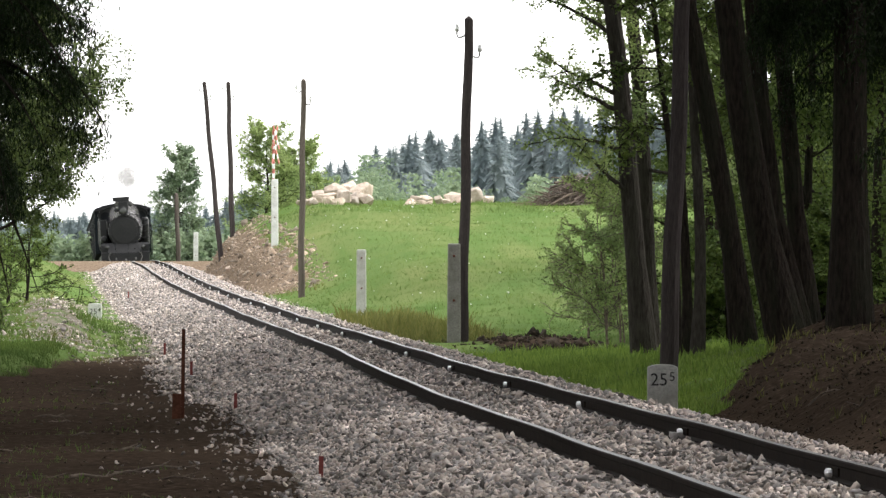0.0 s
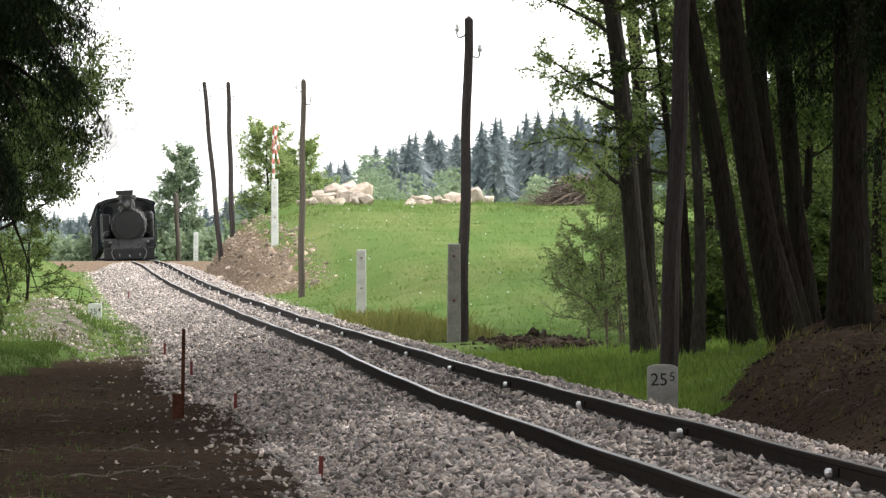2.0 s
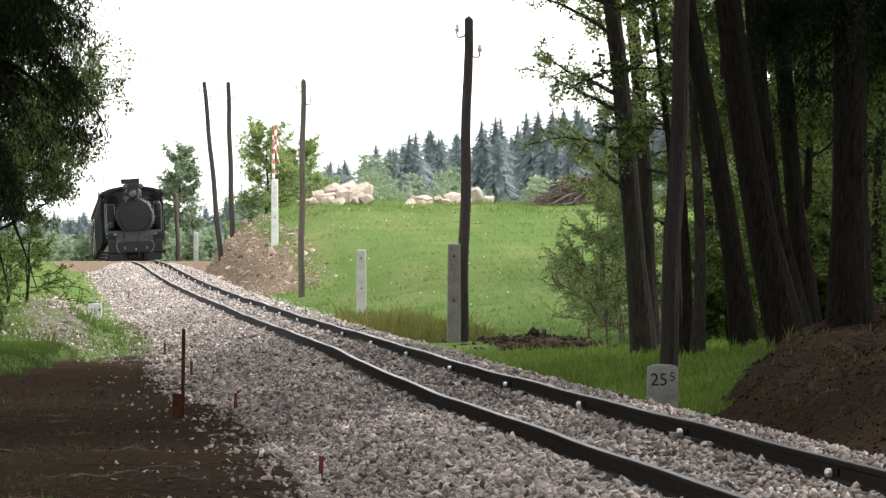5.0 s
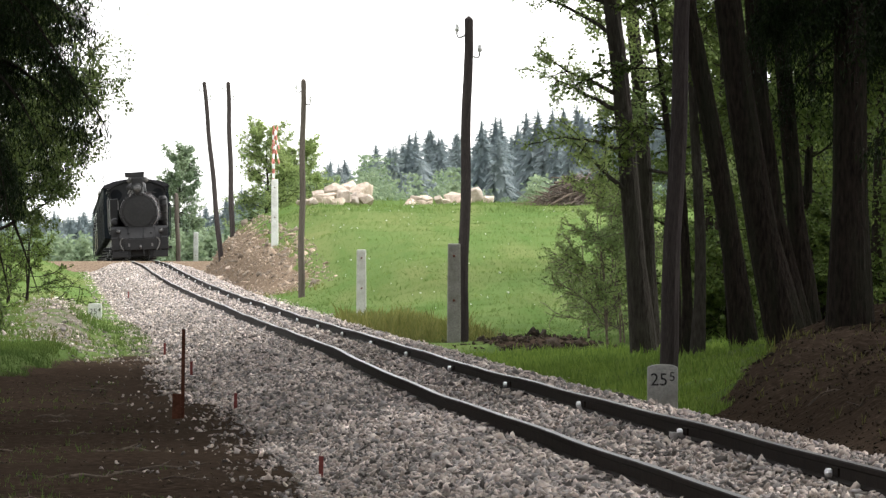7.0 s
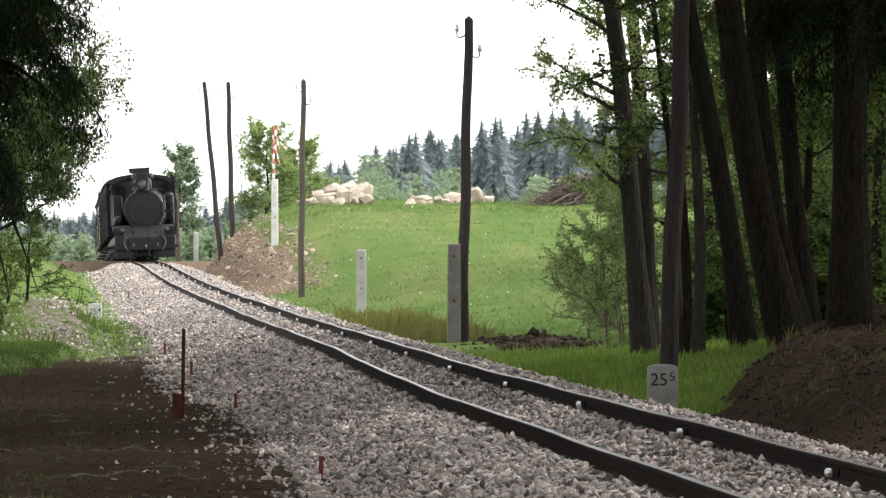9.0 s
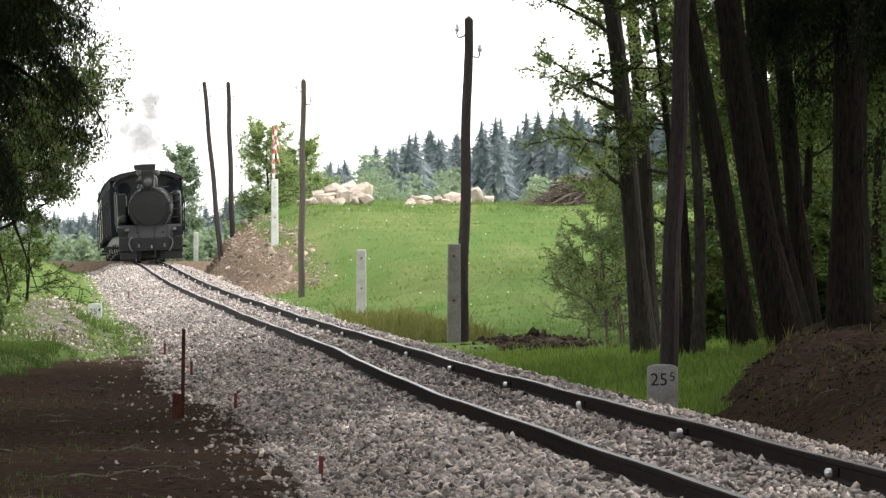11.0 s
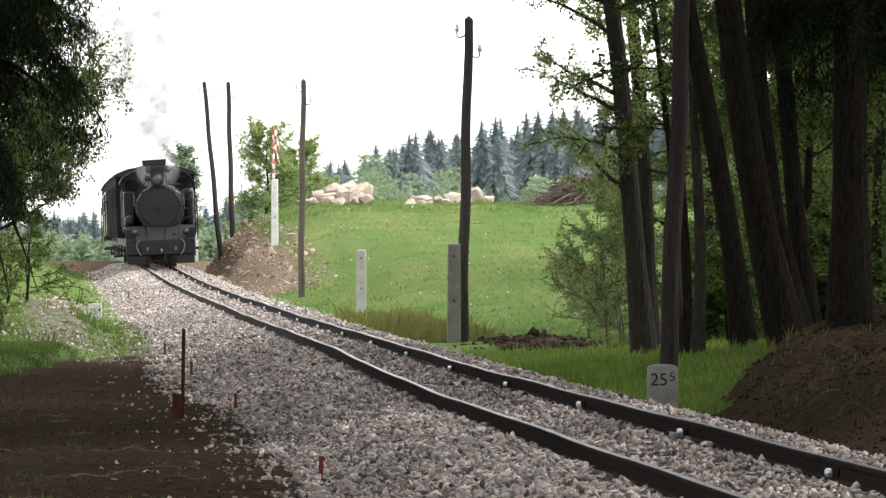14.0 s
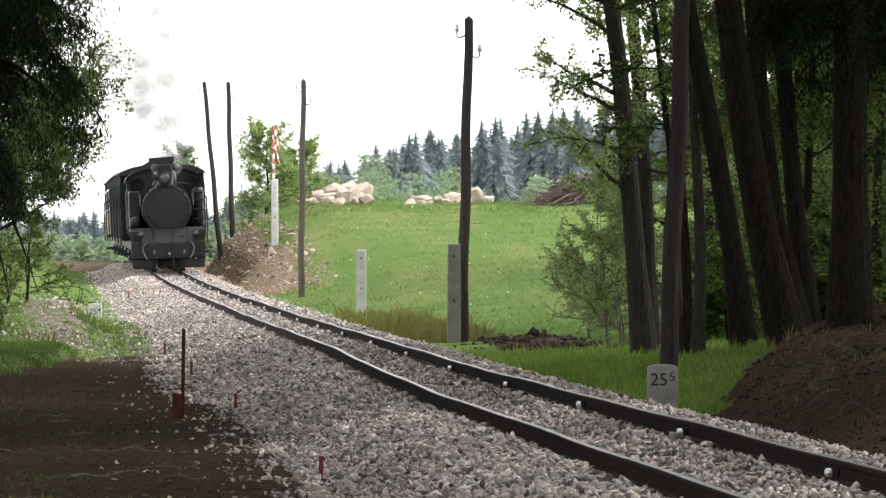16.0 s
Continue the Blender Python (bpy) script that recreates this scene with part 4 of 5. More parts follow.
# the wood on both sides and behind: unseen spruces added to shade the foreground
wood = spruce(-5.6, 84, 21, 0.24, 22, first=6.0, reach=5.4, label="tall dark spruce out of view, added to shade the line", leaves=4600, loose=0.13, big=25.0, low=6.7, whorl=0.75, droop=0.3, slim=0.62, clear=6.6, sides=3)
WOOD = [(-4.9 - 0.5 * math.sin(k * 1.9), 4 + 9 * k) for k in range(11)] + [(-9.3 + 0.6 * math.sin(k * 1.3), -2 + 13 * k) for k in range(11)] + [(-7.2, 110), (-7.8, 122), (-9.4, 146)]
WOOD += [(5.4 + 0.5 * math.sin(k * 2.1), 1 + 9 * k) for k in range(11)] + [(10 + 0.7 * math.sin(k * 1.7), 6 + 13 * k) for k in range(13)] + [(-5, -8), (-1.0, -13), (4, -15), (9, -12), (7.3, 106), (6.0, 97), (6.3, 88), (5.9, 112), (8.4, 114), (6.6, 126), (7.8, 150), (8.6, 166), (7.0, 178)]
for i, (wx, wy) in enumerate(WOOD):
    copy_thing(wood, pose(wx, wy, ground_at(wx, wy), 0, 0, i * 67))
edge = spruce(-13, 60, 18, 0.22, 28, first=0.3, reach=4.2, label="dense spruce clothed to the ground, added to block low light", leaves=3600, loose=0.13, big=26.0, low=0.6, whorl=0.8, droop=0.4, slim=0.62, sides=3)
EDGE = [(-13, y) for y in range(-20, 150, 10) if y != 60] + [(14.5, y) for y in range(-20, 180, 10)] + [(x, -26) for x in range(-12, 14, 5)] + [(x, -34) for x in range(-14, 16, 6)] + [(12, 165), (11.5, 146), (12.5, 124), (8.5, 240), (10.5, 232), (12, 215), (11, 196), (12.5, 250), (9.8, 186)]
for i, (wx, wy) in enumerate(EDGE):
    wx += 1.2 * math.sin(i * 2.3)
    copy_thing(edge, pose(wx, wy, ground_at(wx, wy), 0, 0, i * 83))
# beyond the cutting and the crossing
broadleaf("maple", -6.35, 402, 3.7, 0.06, (0.0, 0), 91, 80, 1.6, 0.06, 0.095, 15000, M_LEAFLIT, label="bright green young maple behind the cutting", group="trees beyond the crossing")
broadleaf("maple", -5.2, 408, 2.8, 0.05, (0.0, 0), 92, 60, 1.4, 0.06, 0.095, 10000, M_LEAFLIT, label="bright green young maple behind the cutting", group="trees beyond the crossing")
broadleaf("far_birch", -12.3, 520, 6.05, 0.09, (0.0, 0), 93, 110, 1.75, 0.06, 0.13, 18000, M_FARLEAF, label="pointed birch beyond the crossing, coloured pale for haze", group="trees beyond the crossing")


def bough_fan(P, size, az, tilt, slim):
    """Pointed sprays that leave P along az and dip by tilt, as arrays."""
    v = (LEAF[0] * np.array([1, slim, 1]))[None] * size[:, None, None]
    c, q = np.cos(tilt)[:, None], np.sin(tilt)[:, None]
    v = np.stack([v[..., 0] * c - v[..., 2] * q, v[..., 1], v[..., 0] * q + v[..., 2] * c], -1)
    c, q = np.cos(az)[:, None], np.sin(az)[:, None]
    v = np.stack([v[..., 0] * c - v[..., 1] * q, v[..., 0] * q + v[..., 1] * c, v[..., 2]], -1) + P[:, None, :]
    return v.reshape(-1, 3), LEAF[1] + np.arange(len(P))[:, None] * 4


def build_far_woods():
    """Spruces in tiers over paler broadleaf scrub, far beyond the rise, haze in their colours."""
    rng = np.random.default_rng(19)
    V, Q, base = [], [], 0
    U, W, ubase = [], [], 0
    count = 430
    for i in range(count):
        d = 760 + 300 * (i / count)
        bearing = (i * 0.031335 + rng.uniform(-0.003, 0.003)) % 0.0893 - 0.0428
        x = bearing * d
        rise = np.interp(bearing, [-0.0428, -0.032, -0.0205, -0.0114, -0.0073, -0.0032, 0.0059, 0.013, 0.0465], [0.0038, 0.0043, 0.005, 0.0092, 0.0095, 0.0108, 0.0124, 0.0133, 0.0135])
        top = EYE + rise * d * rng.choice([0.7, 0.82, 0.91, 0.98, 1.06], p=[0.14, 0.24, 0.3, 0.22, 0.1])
        zb = ground_at(x, d) - 0.5
        H = top - zb
        wide = rng.uniform(0.36, 0.58)
        fall = []
        h = 0.1
        while h < min(H * 0.9, 8.5):
            fall.append(h)
            h += 0.16 + 0.035 * h + rng.uniform(0, 0.1)
        drop = np.repeat(np.array(fall), 17)
        m = len(drop)
        az = rng.uniform(0, 2 * np.pi, m)
        size = (0.14 + 1.25 * wide * drop ** 0.85) * rng.uniform(0.4, 1.15, m)
        P = np.stack([np.full(m, x), np.full(m, d), top - drop + rng.uniform(-0.08, 0.08, m)], -1)
        v, q = bough_fan(P, size, az, 0.1 - 0.75 * np.clip(drop / 4, 0, 1) + rng.normal(0, 0.25, m), 0.44)
        V.append(v)
        Q.append(q + base)
        base += len(v)
        # the leading shoot and the close inner twigs of the crown
        a = np.arange(7) * 2 * np.pi / 7
        rings = np.array([[0.0, 0.015], [0.3, 0.04], [1.4, 0.42], [3.5, 1.0], [8.5, 2.2]])
        r = 0.5 * rings[:, 1][:, None] * wide / 0.4 * rng.uniform(0.7, 1.15, (5, 7))
        v = np.stack([x + np.cos(a) * r, d + np.sin(a) * r, np.broadcast_to((top + 0.12 - rings[:, 0])[:, None], r.shape)], -1).reshape(-1, 3)
        k, j = np.meshgrid(np.arange(4), np.arange(7), indexing="ij")
        q = np.stack([k * 7 + j, k * 7 + (j + 1) % 7, (k + 1) * 7 + (j + 1) % 7, (k + 1) * 7 + j], -1).reshape(-1, 4)
        V.append(v)
        Q.append(q + base)
        base += len(v)
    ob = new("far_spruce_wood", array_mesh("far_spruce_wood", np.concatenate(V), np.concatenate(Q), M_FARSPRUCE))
    tagged(ob, "blue-green spruce wood on the skyline, haze in its colour", "forest", kind="stuff")
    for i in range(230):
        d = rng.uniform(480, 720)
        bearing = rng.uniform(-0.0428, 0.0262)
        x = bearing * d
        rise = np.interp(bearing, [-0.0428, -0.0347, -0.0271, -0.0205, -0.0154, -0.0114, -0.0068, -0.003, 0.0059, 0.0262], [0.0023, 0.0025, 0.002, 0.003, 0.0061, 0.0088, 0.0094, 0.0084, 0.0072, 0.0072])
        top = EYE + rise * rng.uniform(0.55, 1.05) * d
        zb = ground_at(x, d) - 0.3
        H = max(top - zb, 1.0)
        n = 700
        c = rng.normal(0, 0.5, (n, 3)) * np.array([0.3 * H, 0.3 * H, 0.42 * H])
        c[:, :2] *= np.clip(1.15 - (c[:, 2:] / H + 0.42), 0.25, 1.0)
        P = np.array([x, d, zb + H * 0.52]) + c
        P[:, 2] = np.clip(P[:, 2], zb, top)
        v, q = leaf_cloud(P, rng.uniform(0.14, 0.32, n), rng, 0.3)
        U.append(v)
        W.append(q + ubase)
        ubase += len(v)
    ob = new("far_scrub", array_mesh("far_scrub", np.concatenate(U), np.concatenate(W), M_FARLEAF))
    tagged(ob, "pale green scrub before the distant wood, haze in its colour", "forest", kind="stuff")


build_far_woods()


def tuft_shapes(blades=3, count=5):
    rng = np.random.default_rng(2)
    out = []
    for _ in range(count):
        v, f = [], []
        for b in range(blades):
            a, tilt, h = rng.uniform(0, 2 * np.pi), rng.uniform(0.05, 0.6), rng.uniform(0.5, 1.0)
            c = np.array([math.cos(a), math.sin(a), 0])
            s = np.array([-c[1], c[0], 0]) * 0.045
            o = c * 0.12 * rng.random()
            k = len(v)
            v += [o - s, o + s, o + c * tilt * 0.5 * h + np.array([0, 0, h * 0.65]) + s * 0.7, o + c * tilt * h + np.array([0, 0, h])]
            f += [[k, k + 1, k + 2], [k, k + 2, k + 3]]
        out.append((np.array(v), np.array(f)))
    return out


TUFTS = tuft_shapes()


def grass_patch(name, n, y0, y1, l0, l1, size, material, label, seed, keep=None, anywhere=False):
    rng = np.random.default_rng(seed)
    y = y0 + (y1 - y0) * rng.random(n)
    l = rng.uniform(l0, l1, n)
    x = track_x(y) + l
    soil, clay, gravel = cover_values(x, y)
    ok = np.maximum(np.maximum(soil, clay), gravel) + 0.25 * wave(x, y, 0.8) + rng.uniform(-0.15, 0.15, n) < 0.5
    if anywhere:
        ok = wave(x, y, 0.9, seed) + rng.uniform(-0.5, 0.5, n) > 0.35
    if keep is not None:
        ok &= keep(x, y, l, rng)
    x, y = x[ok], y[ok]
    P = np.stack([x, y, land_z(x, y) - 0.01], -1)
    s = size * rng.lognormal(0, 0.35, len(x)) * (1 + 0.2 * wave(x, y, 3.6, 3))
    tagged(new(name, scatter(name, TUFTS, P, s, material, 1.0, rng, True)), label, "grass", kind="stuff")


grass_patch("meadow_grass", 60000, 150, 362, 1.9, 15, 0.05, M_GRASS, "fresh green meadow grass on the rise", 1)
grass_patch("path_grass", 26000, 118, 366, -11, -2.0, 0.055, M_GRASS, "fresh green grass beside the gravel", 2)
grass_patch("shade_grass", 45000, 91, 140, 1.9, 5.2, 0.075, M_LEAFBRIGHT, "green grass in the shade of the trees", 3)
grass_patch("dry_grass", 2600, 158, 200, 1.9, 3.4, 0.15, M_DRYGRASS, "dry brownish grass along the ballast", 4)
grass_patch("bank_grass", 1500, 258, 360, 1.5, 3.2, 0.1, M_DRYGRASS, "sparse grass on the cutting", 5)
grass_patch("bank_weeds", 5200, 72, 112, 2.4, 5.5, 0.07, M_DRYGRASS, "sparse brownish weeds on the wooded bank", 6, anywhere=True)
grass_patch("path_weeds", 5000, 128, 212, -4.0, -2.5, 0.06, M_DRYGRASS, "patchy yellow-green weeds on the gravelly path", 14, anywhere=True)
grass_patch("verge_grass", 16000, 119, 205, -7.0, -3.2, 0.06, M_GRASS, "fresh green grass along the path", 15)
grass_patch("edge_grass", 9000, 117, 134, -4.3, -2.4, 0.055, M_GRASS, "grass hanging over the edge of bare earth", 16)
grass_patch("mound_grass", 5200, 146, 190, -2.9, -1.75, 0.08, M_GRASS, "green grass growing over the gravel mound", 9, anywhere=True)
grass_patch("earth_weeds", 11000, 56, 112, -6, -2.5, 0.034, M_GRASS, "small green weeds on bare earth", 7, anywhere=True)


def build_bank_rubble():
    """Clods and stones on the cut bank and the crossing."""
    rng = np.random.default_rng(31)
    n = 4200
    y, l = rng.uniform(262, 362, n), rng.uniform(1.6, 3.6, n)
    x = track_x(y) + l
    P = np.stack([x, y, land_z(x, y) + 0.005], -1)
    S = 0.032 * rng.lognormal(0, 0.65, n)
    tagged(new("bank_rubble", scatter("bank_rubble", STONES, P, S, M_CLOD, rng=rng)), "loose stones and clods of earth on the cut bank", "rubble", kind="stuff")
    # Litter laid thick and dark, doubling as the shade on the bank.
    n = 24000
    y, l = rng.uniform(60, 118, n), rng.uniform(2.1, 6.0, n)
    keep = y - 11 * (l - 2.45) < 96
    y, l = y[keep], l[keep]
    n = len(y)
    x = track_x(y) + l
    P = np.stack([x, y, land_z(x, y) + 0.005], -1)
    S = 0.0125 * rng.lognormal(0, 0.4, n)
    tagged(new("bank_litter", scatter("bank_litter", STONES, P, S, M_LITTER, rng=rng)), "clods and litter on the wooded bank, dark to suggest its shade", "rubble", kind="stuff")
    n = 4200
    y, l = rng.uniform(55, 120, n), -2.0 - rng.uniform(0, 3.5, n)
    x = track_x(y) + l
    P = np.stack([x, y, land_z(x, y) + 0.003], -1)
    tagged(new("leaf_litter", scatter("leaf_litter", STONES, P, 0.012 * rng.lognormal(0, 0.45, n), M_LITTERPALE, 0.5, rng=rng)), "brown leaf litter and crumbs on bare earth", "litter", kind="stuff")
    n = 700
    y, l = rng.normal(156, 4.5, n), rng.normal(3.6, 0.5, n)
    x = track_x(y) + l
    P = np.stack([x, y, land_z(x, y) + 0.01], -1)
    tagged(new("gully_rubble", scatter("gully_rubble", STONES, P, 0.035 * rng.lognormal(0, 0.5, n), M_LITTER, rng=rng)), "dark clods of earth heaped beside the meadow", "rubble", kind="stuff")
    for i, (bx, by, br) in enumerate([(-6.65, 322, 0.16), (-6.3, 314, 0.2), (-6.9, 330, 0.14), (-5.9, 306, 0.12), (-6.1, 318, 0.13)]):
        boulder(bx, by, ground_at(bx, by) + br * 0.25, br, br * 0.8, br * 0.7, 50 + i)["label"] = "pale stone lying at the foot of the cut bank"


build_bank_rubble()


def fallen_stick(x, y, length, turn, r, seed):
    rng = np.random.default_rng(seed)
    bm = bmesh.new()
    n = 6
    pts = []
    for i in range(n + 1):
        u = (i / n - 0.5) * length
        px_, py_ = x + u * math.cos(turn), y + u * math.sin(turn)
        pts.append((px_ - x, py_ - y, ground_at(px_, py_) + r + 0.01 * math.sin(i * 1.7 + seed)))
    tube(bm, pts, [r * (1.1 - 0.6 * i / n) for i in range(n + 1)], 6)
    b = Vector(pts[3])
    tube(bm, [tuple(b), tuple(b + Vector((0.12 * math.cos(turn + 0.8), 0.12 * math.sin(turn + 0.8), 0.03)))], [r * 0.5, r * 0.25], 5)
    ob = new("stick", mesh_of("stick", bm, M_TWIG))
    ob.location = (x, y, 0)
    tagged(ob, "fallen grey-brown stick on bare earth", "stick", "fallen sticks")


for i, (sx, sy, sl, st, sr) in enumerate([(-2.9, 99, 0.3, 0.1, 0.012), (-2.55, 104, 0.25, 0.4, 0.012), (-2.1, 74, 0.45, 0.15, 0.011), (-1.75, 69, 0.6, 0.3, 0.01), (-2.4, 68, 0.4, -0.2, 0.009), (-3.2, 92, 0.35, 0.2, 0.012), (-2.0, 66, 0.5, 0.6, 0.01), (-2.75, 83, 0.3, 0.1, 0.01), (-3.4, 108, 0.4, 0.0, 0.012), (-2.3, 62, 0.35, 0.9, 0.009), (-1.5, 64, 0.4, -0.4, 0.008), (-2.9, 76, 0.5, 0.5, 0.01), (-3.0, 87, 0.3, 1.0, 0.01), (3.0, 80, 0.3, 1.9, 0.008), (2.9, 84, 0.4, 0.7, 0.008)]):
    fallen_stick(sx, sy, sl, st, sr, i)


def flowers(n=260):
    """White flower heads scattered through the meadow."""
    rng = np.random.default_rng(77)
    y, l = rng.uniform(200, 345, n), rng.uniform(3.5, 14, n)
    x = track_x(y) + l
    P = np.stack([x, y, land_z(x, y) + 0.06], -1)
    tagged(new("meadow_flowers", scatter("meadow_flowers", STONES, P, 0.016 * rng.lognormal(0, 0.4, n), M_WHITE, rng=rng)), "small white flower heads in the meadow", "flowers", kind="stuff")


flowers()
grass_patch("crest_grass", 6000, 318, 352, 3.5, 17, 0.09, M_GRASS, "taller grass along the top of the rise", 8)
grass_patch("field_weeds", 2600, 155, 260, 3.0, 9, 0.07, M_GRASS, "taller grass clumps low in the meadow", 9, keep=lambda x, y, l, rng: wave(x, y, 2.5, 9) > 0.45)


# ---- the train ----
def bm_box(*a, **k):
    return box(bmesh.new(), *a, **k)


def build_locomotive():
    """Nose at y = 0, facing -y, rail top at z = 0."""
    root = thing("locomotive", pose(0, 0, 0), "sooty black narrow-gauge steam locomotive under way", "locomotive", "train")
    fr = bmesh.new()
    box(fr, -0.42, -0.36, 0.2, 8.6, 0.45, 0.95)
    box(fr, 0.36, 0.42, 0.2, 8.6, 0.45, 0.95)
    part("frame", fr, M_LOCO, root)
    beam = part("buffer_beam", bm_box(-0.97, 0.97, 0.0, 0.12, 0.36, 0.78, bevel=0.02), M_LOCO, root)
    part("beam_panel", bm_box(-0.52, 0.58, -0.03, 0.0, 0.36, 0.74, bevel=0.01), M_LOCO, beam)
    for x in (-0.37, 0.42):
        part("plate_mark", bm_box(x - 0.03, x + 0.03, -0.045, -0.03, 0.47, 0.58), M_STEEL, beam, "small pale bracket")
    deck = bmesh.new()
    outline = [(0.05, 0.78), (0.55, 1.17), (0.62, 1.17), (0.62, 1.12), (0.12, 0.74)]
    a = [deck.verts.new((-0.97, y, z)) for y, z in outline]
    b = [deck.verts.new((0.97, y, z)) for y, z in outline]
    for k in range(len(outline)):
        j = (k + 1) % len(outline)
        deck.faces.new((a[k], a[j], b[j], b[k]))
    deck.faces.new(a[::-1])
    deck.faces.new(b)
    bmesh.ops.recalc_face_normals(deck, faces=deck.faces)
    deck_ob = part("front_deck", deck, M_LOCOGREY, root, "sloping dusty grey front plate")
    for x in (-0.34, 0.12, 0.5):
        bm = bmesh.new()
        tube(bm, [(x, 0.06, 0.80), (x - 0.08 * (1 if x < 0 else -0.6), 0.56, 1.19)], 0.012, 6)
        part("stay_rod", bm, M_LOCO, deck_ob)
    part("footplate", bm_box(-0.98, 0.98, 0.6, 6.0, 1.08, 1.16, bevel=0.01), M_LOCO, root)
    # smokebox, boiler and their door
    bm = bmesh.new()
    lathe(bm, [(0.60, 0.55), (0.655, 0.58), (0.66, 1.7), (0.63, 1.72), (0.63, 5.6)], 'Y', 40, (0, 0, 1.66))
    boiler = part("boiler", bm, M_LOCO, root, smooth=False)
    bm = bmesh.new()
    lathe(bm, [(0.05, 0.475), (0.3, 0.48), (0.5, 0.495), (0.56, 0.52), (0.6, 0.535), (0.62, 0.56)], 'Y', 40, (0, 0, 1.66))
    door = part("smokebox_door", bm, M_DOOR, root, "round dull grey-black smokebox door")
    ring = bmesh.new()
    lathe(ring, [(0.575, 0.53), (0.575, 0.505), (0.61, 0.505), (0.61, 0.53)], 'Y', 40, (0, 0, 1.66))
    part("door_rim", ring, M_LOCOGREY, door, "worn grey door rim")
    bm = bmesh.new()
    tube(bm, [(0.0, 0.47, 1.66), (0.0, 0.38, 1.66)], 0.03, 8)
    tube(bm, [(-0.06, 0.4, 1.62), (0.06, 0.4, 1.7)], 0.012, 6)
    part("door_handle", bm, M_LOCOGREY, door)
    for k in range(12):
        a = 2 * math.pi * k / 12 + 0.26
        part("door_clamp", bm_box(-0.03, 0.03, 0.5, 0.57, -0.055, 0.055, bevel=0.01), M_LOCO, door).matrix_basis = Matrix.Translation((0.615 * math.cos(a), 0, 1.66 + 0.615 * math.sin(a))) @ Matrix.Rotation(math.pi / 2 - a, 4, 'Y')
    for zz in (1.52, 1.80):
        part("hinge_strap", bm_box(0.36, 0.64, 0.49, 0.52, zz - 0.016, zz + 0.016, bevel=0.006), M_LOCO, door)
    # Dark block added to fill the shaded gap below the beam.
    part("under_beam_shade", bm_box(-0.3, 0.3, 0.5, 0.8, 0.12, 0.75, bevel=0.03), M_LOCO, root)
    # smokebox saddle
    part("saddle", bm_box(-0.4, 0.4, 0.65, 1.6, 0.8, 1.2, bevel=0.03), M_LOCO, root)
    # chimney with flat deflector hood
    bm = bmesh.new()
    lathe(bm, [(0.24, 2.22), (0.2, 2.32), (0.185, 2.8), (0.23, 2.86), (0.23, 2.9)], 'Z', 24, (0, 1.15, 0))
    chim = part("chimney", bm, M_LOCO, root)
    bm = bmesh.new()
    outline = [(-0.42, 2.86), (-0.44, 3.02), (0.24, 3.04), (0.22, 2.88), (0.18, 2.86), (0.16, 2.72), (-0.18, 2.72), (-0.22, 2.85)]
    extrude_outline(bm, outline, 0.72, 0.80)
    extrude_outline(bm, [(-0.42, 2.86), (-0.44, 3.02), (-0.38, 3.02), (-0.36, 2.86)], 0.8, 1.5)
    extrude_outline(bm, [(0.24, 3.04), (0.22, 2.88), (0.16, 2.88), (0.18, 3.04)], 0.8, 1.5)
    part("smoke_deflector", bm, M_LOCO, chim, "flat black deflector hood")
    for x in (-0.3, 0.3):
        bm = bmesh.new()
        lathe(bm, [(0.05, 0.78), (0.10, 0.82), (0.10, 1.3), (0.05, 1.34)], 'Y', 14, (x * 0.9, 0, 2.76))
        part("side_pipe", bm, M_STEEL, chim, "pale rounded metal pipe", True)
    part("lamp_housing", bm_box(-0.22, 0.18, 0.52, 0.85, 2.5, 2.84, bevel=0.03), M_LOCO, root)
    # headlight
    bm = bmesh.new()
    lathe(bm, [(0.12, 0.68), (0.18, 0.62), (0.185, 0.40), (0.16, 0.38)], 'Y', 24, (-0.03, 0, 2.47))
    lamp = part("headlight", bm, M_LOCO, root)
    bm = bmesh.new()
    lathe(bm, [(0.15, 0.385), (0.1, 0.36), (0.02, 0.352)], 'Y', 24, (-0.03, 0, 2.47))
    part("lens", bm, M_GLASS, lamp, "grey lamp glass", True)
    part("lamp_bracket", bm_box(-0.10, 0.06, 0.45, 0.62, 2.24, 2.32, bevel=0.01), M_LOCO, lamp)
    bm = bmesh.new()
    tube(bm, [(-0.36, 0.5, 2.3), (-0.28, 0.48, 2.44), (-0.22, 0.48, 2.4), (-0.3, 0.48, 2.2)], 0.02, 8)
    part("lamp_cable", bm, M_STEEL, lamp)
    bm = bmesh.new()
    lathe(bm, [(0.05, 0.45), (0.09, 0.48), (0.09, 0.62), (0.05, 0.66)], 'Y', 12, (-0.3, 0, 2.5))
    part("generator", bm, M_LOCOGREY, root, smooth=True)
    bm = bmesh.new()
    tube(bm, [(0.28, 0.6, 2.33), (0.62, 0.6, 2.31)], 0.02, 8)
    part("side_arm", bm, M_LOCOGREY, root)
    # domes
    for y, r, h in ((2.4, 0.3, 2.75), (3.7, 0.27, 2.7)):
        bm = bmesh.new()
        lathe(bm, [(r, 2.15), (r, h - 0.15), (r * 0.8, h - 0.04), (0.05, h)], 'Z', 24, (0, y, 0))
        part("dome", bm, M_LOCO, root, smooth=True)
    # handrails along the boiler
    for s in (-1, 1):
        bm = bmesh.new()
        tube(bm, [(s * 0.7, 0.6, 1.75), (s * 0.7, 0.6, 2.05), (s * 0.7, 5.5, 2.05)], 0.015, 6)
        part("handrail", bm, M_STEEL, root)
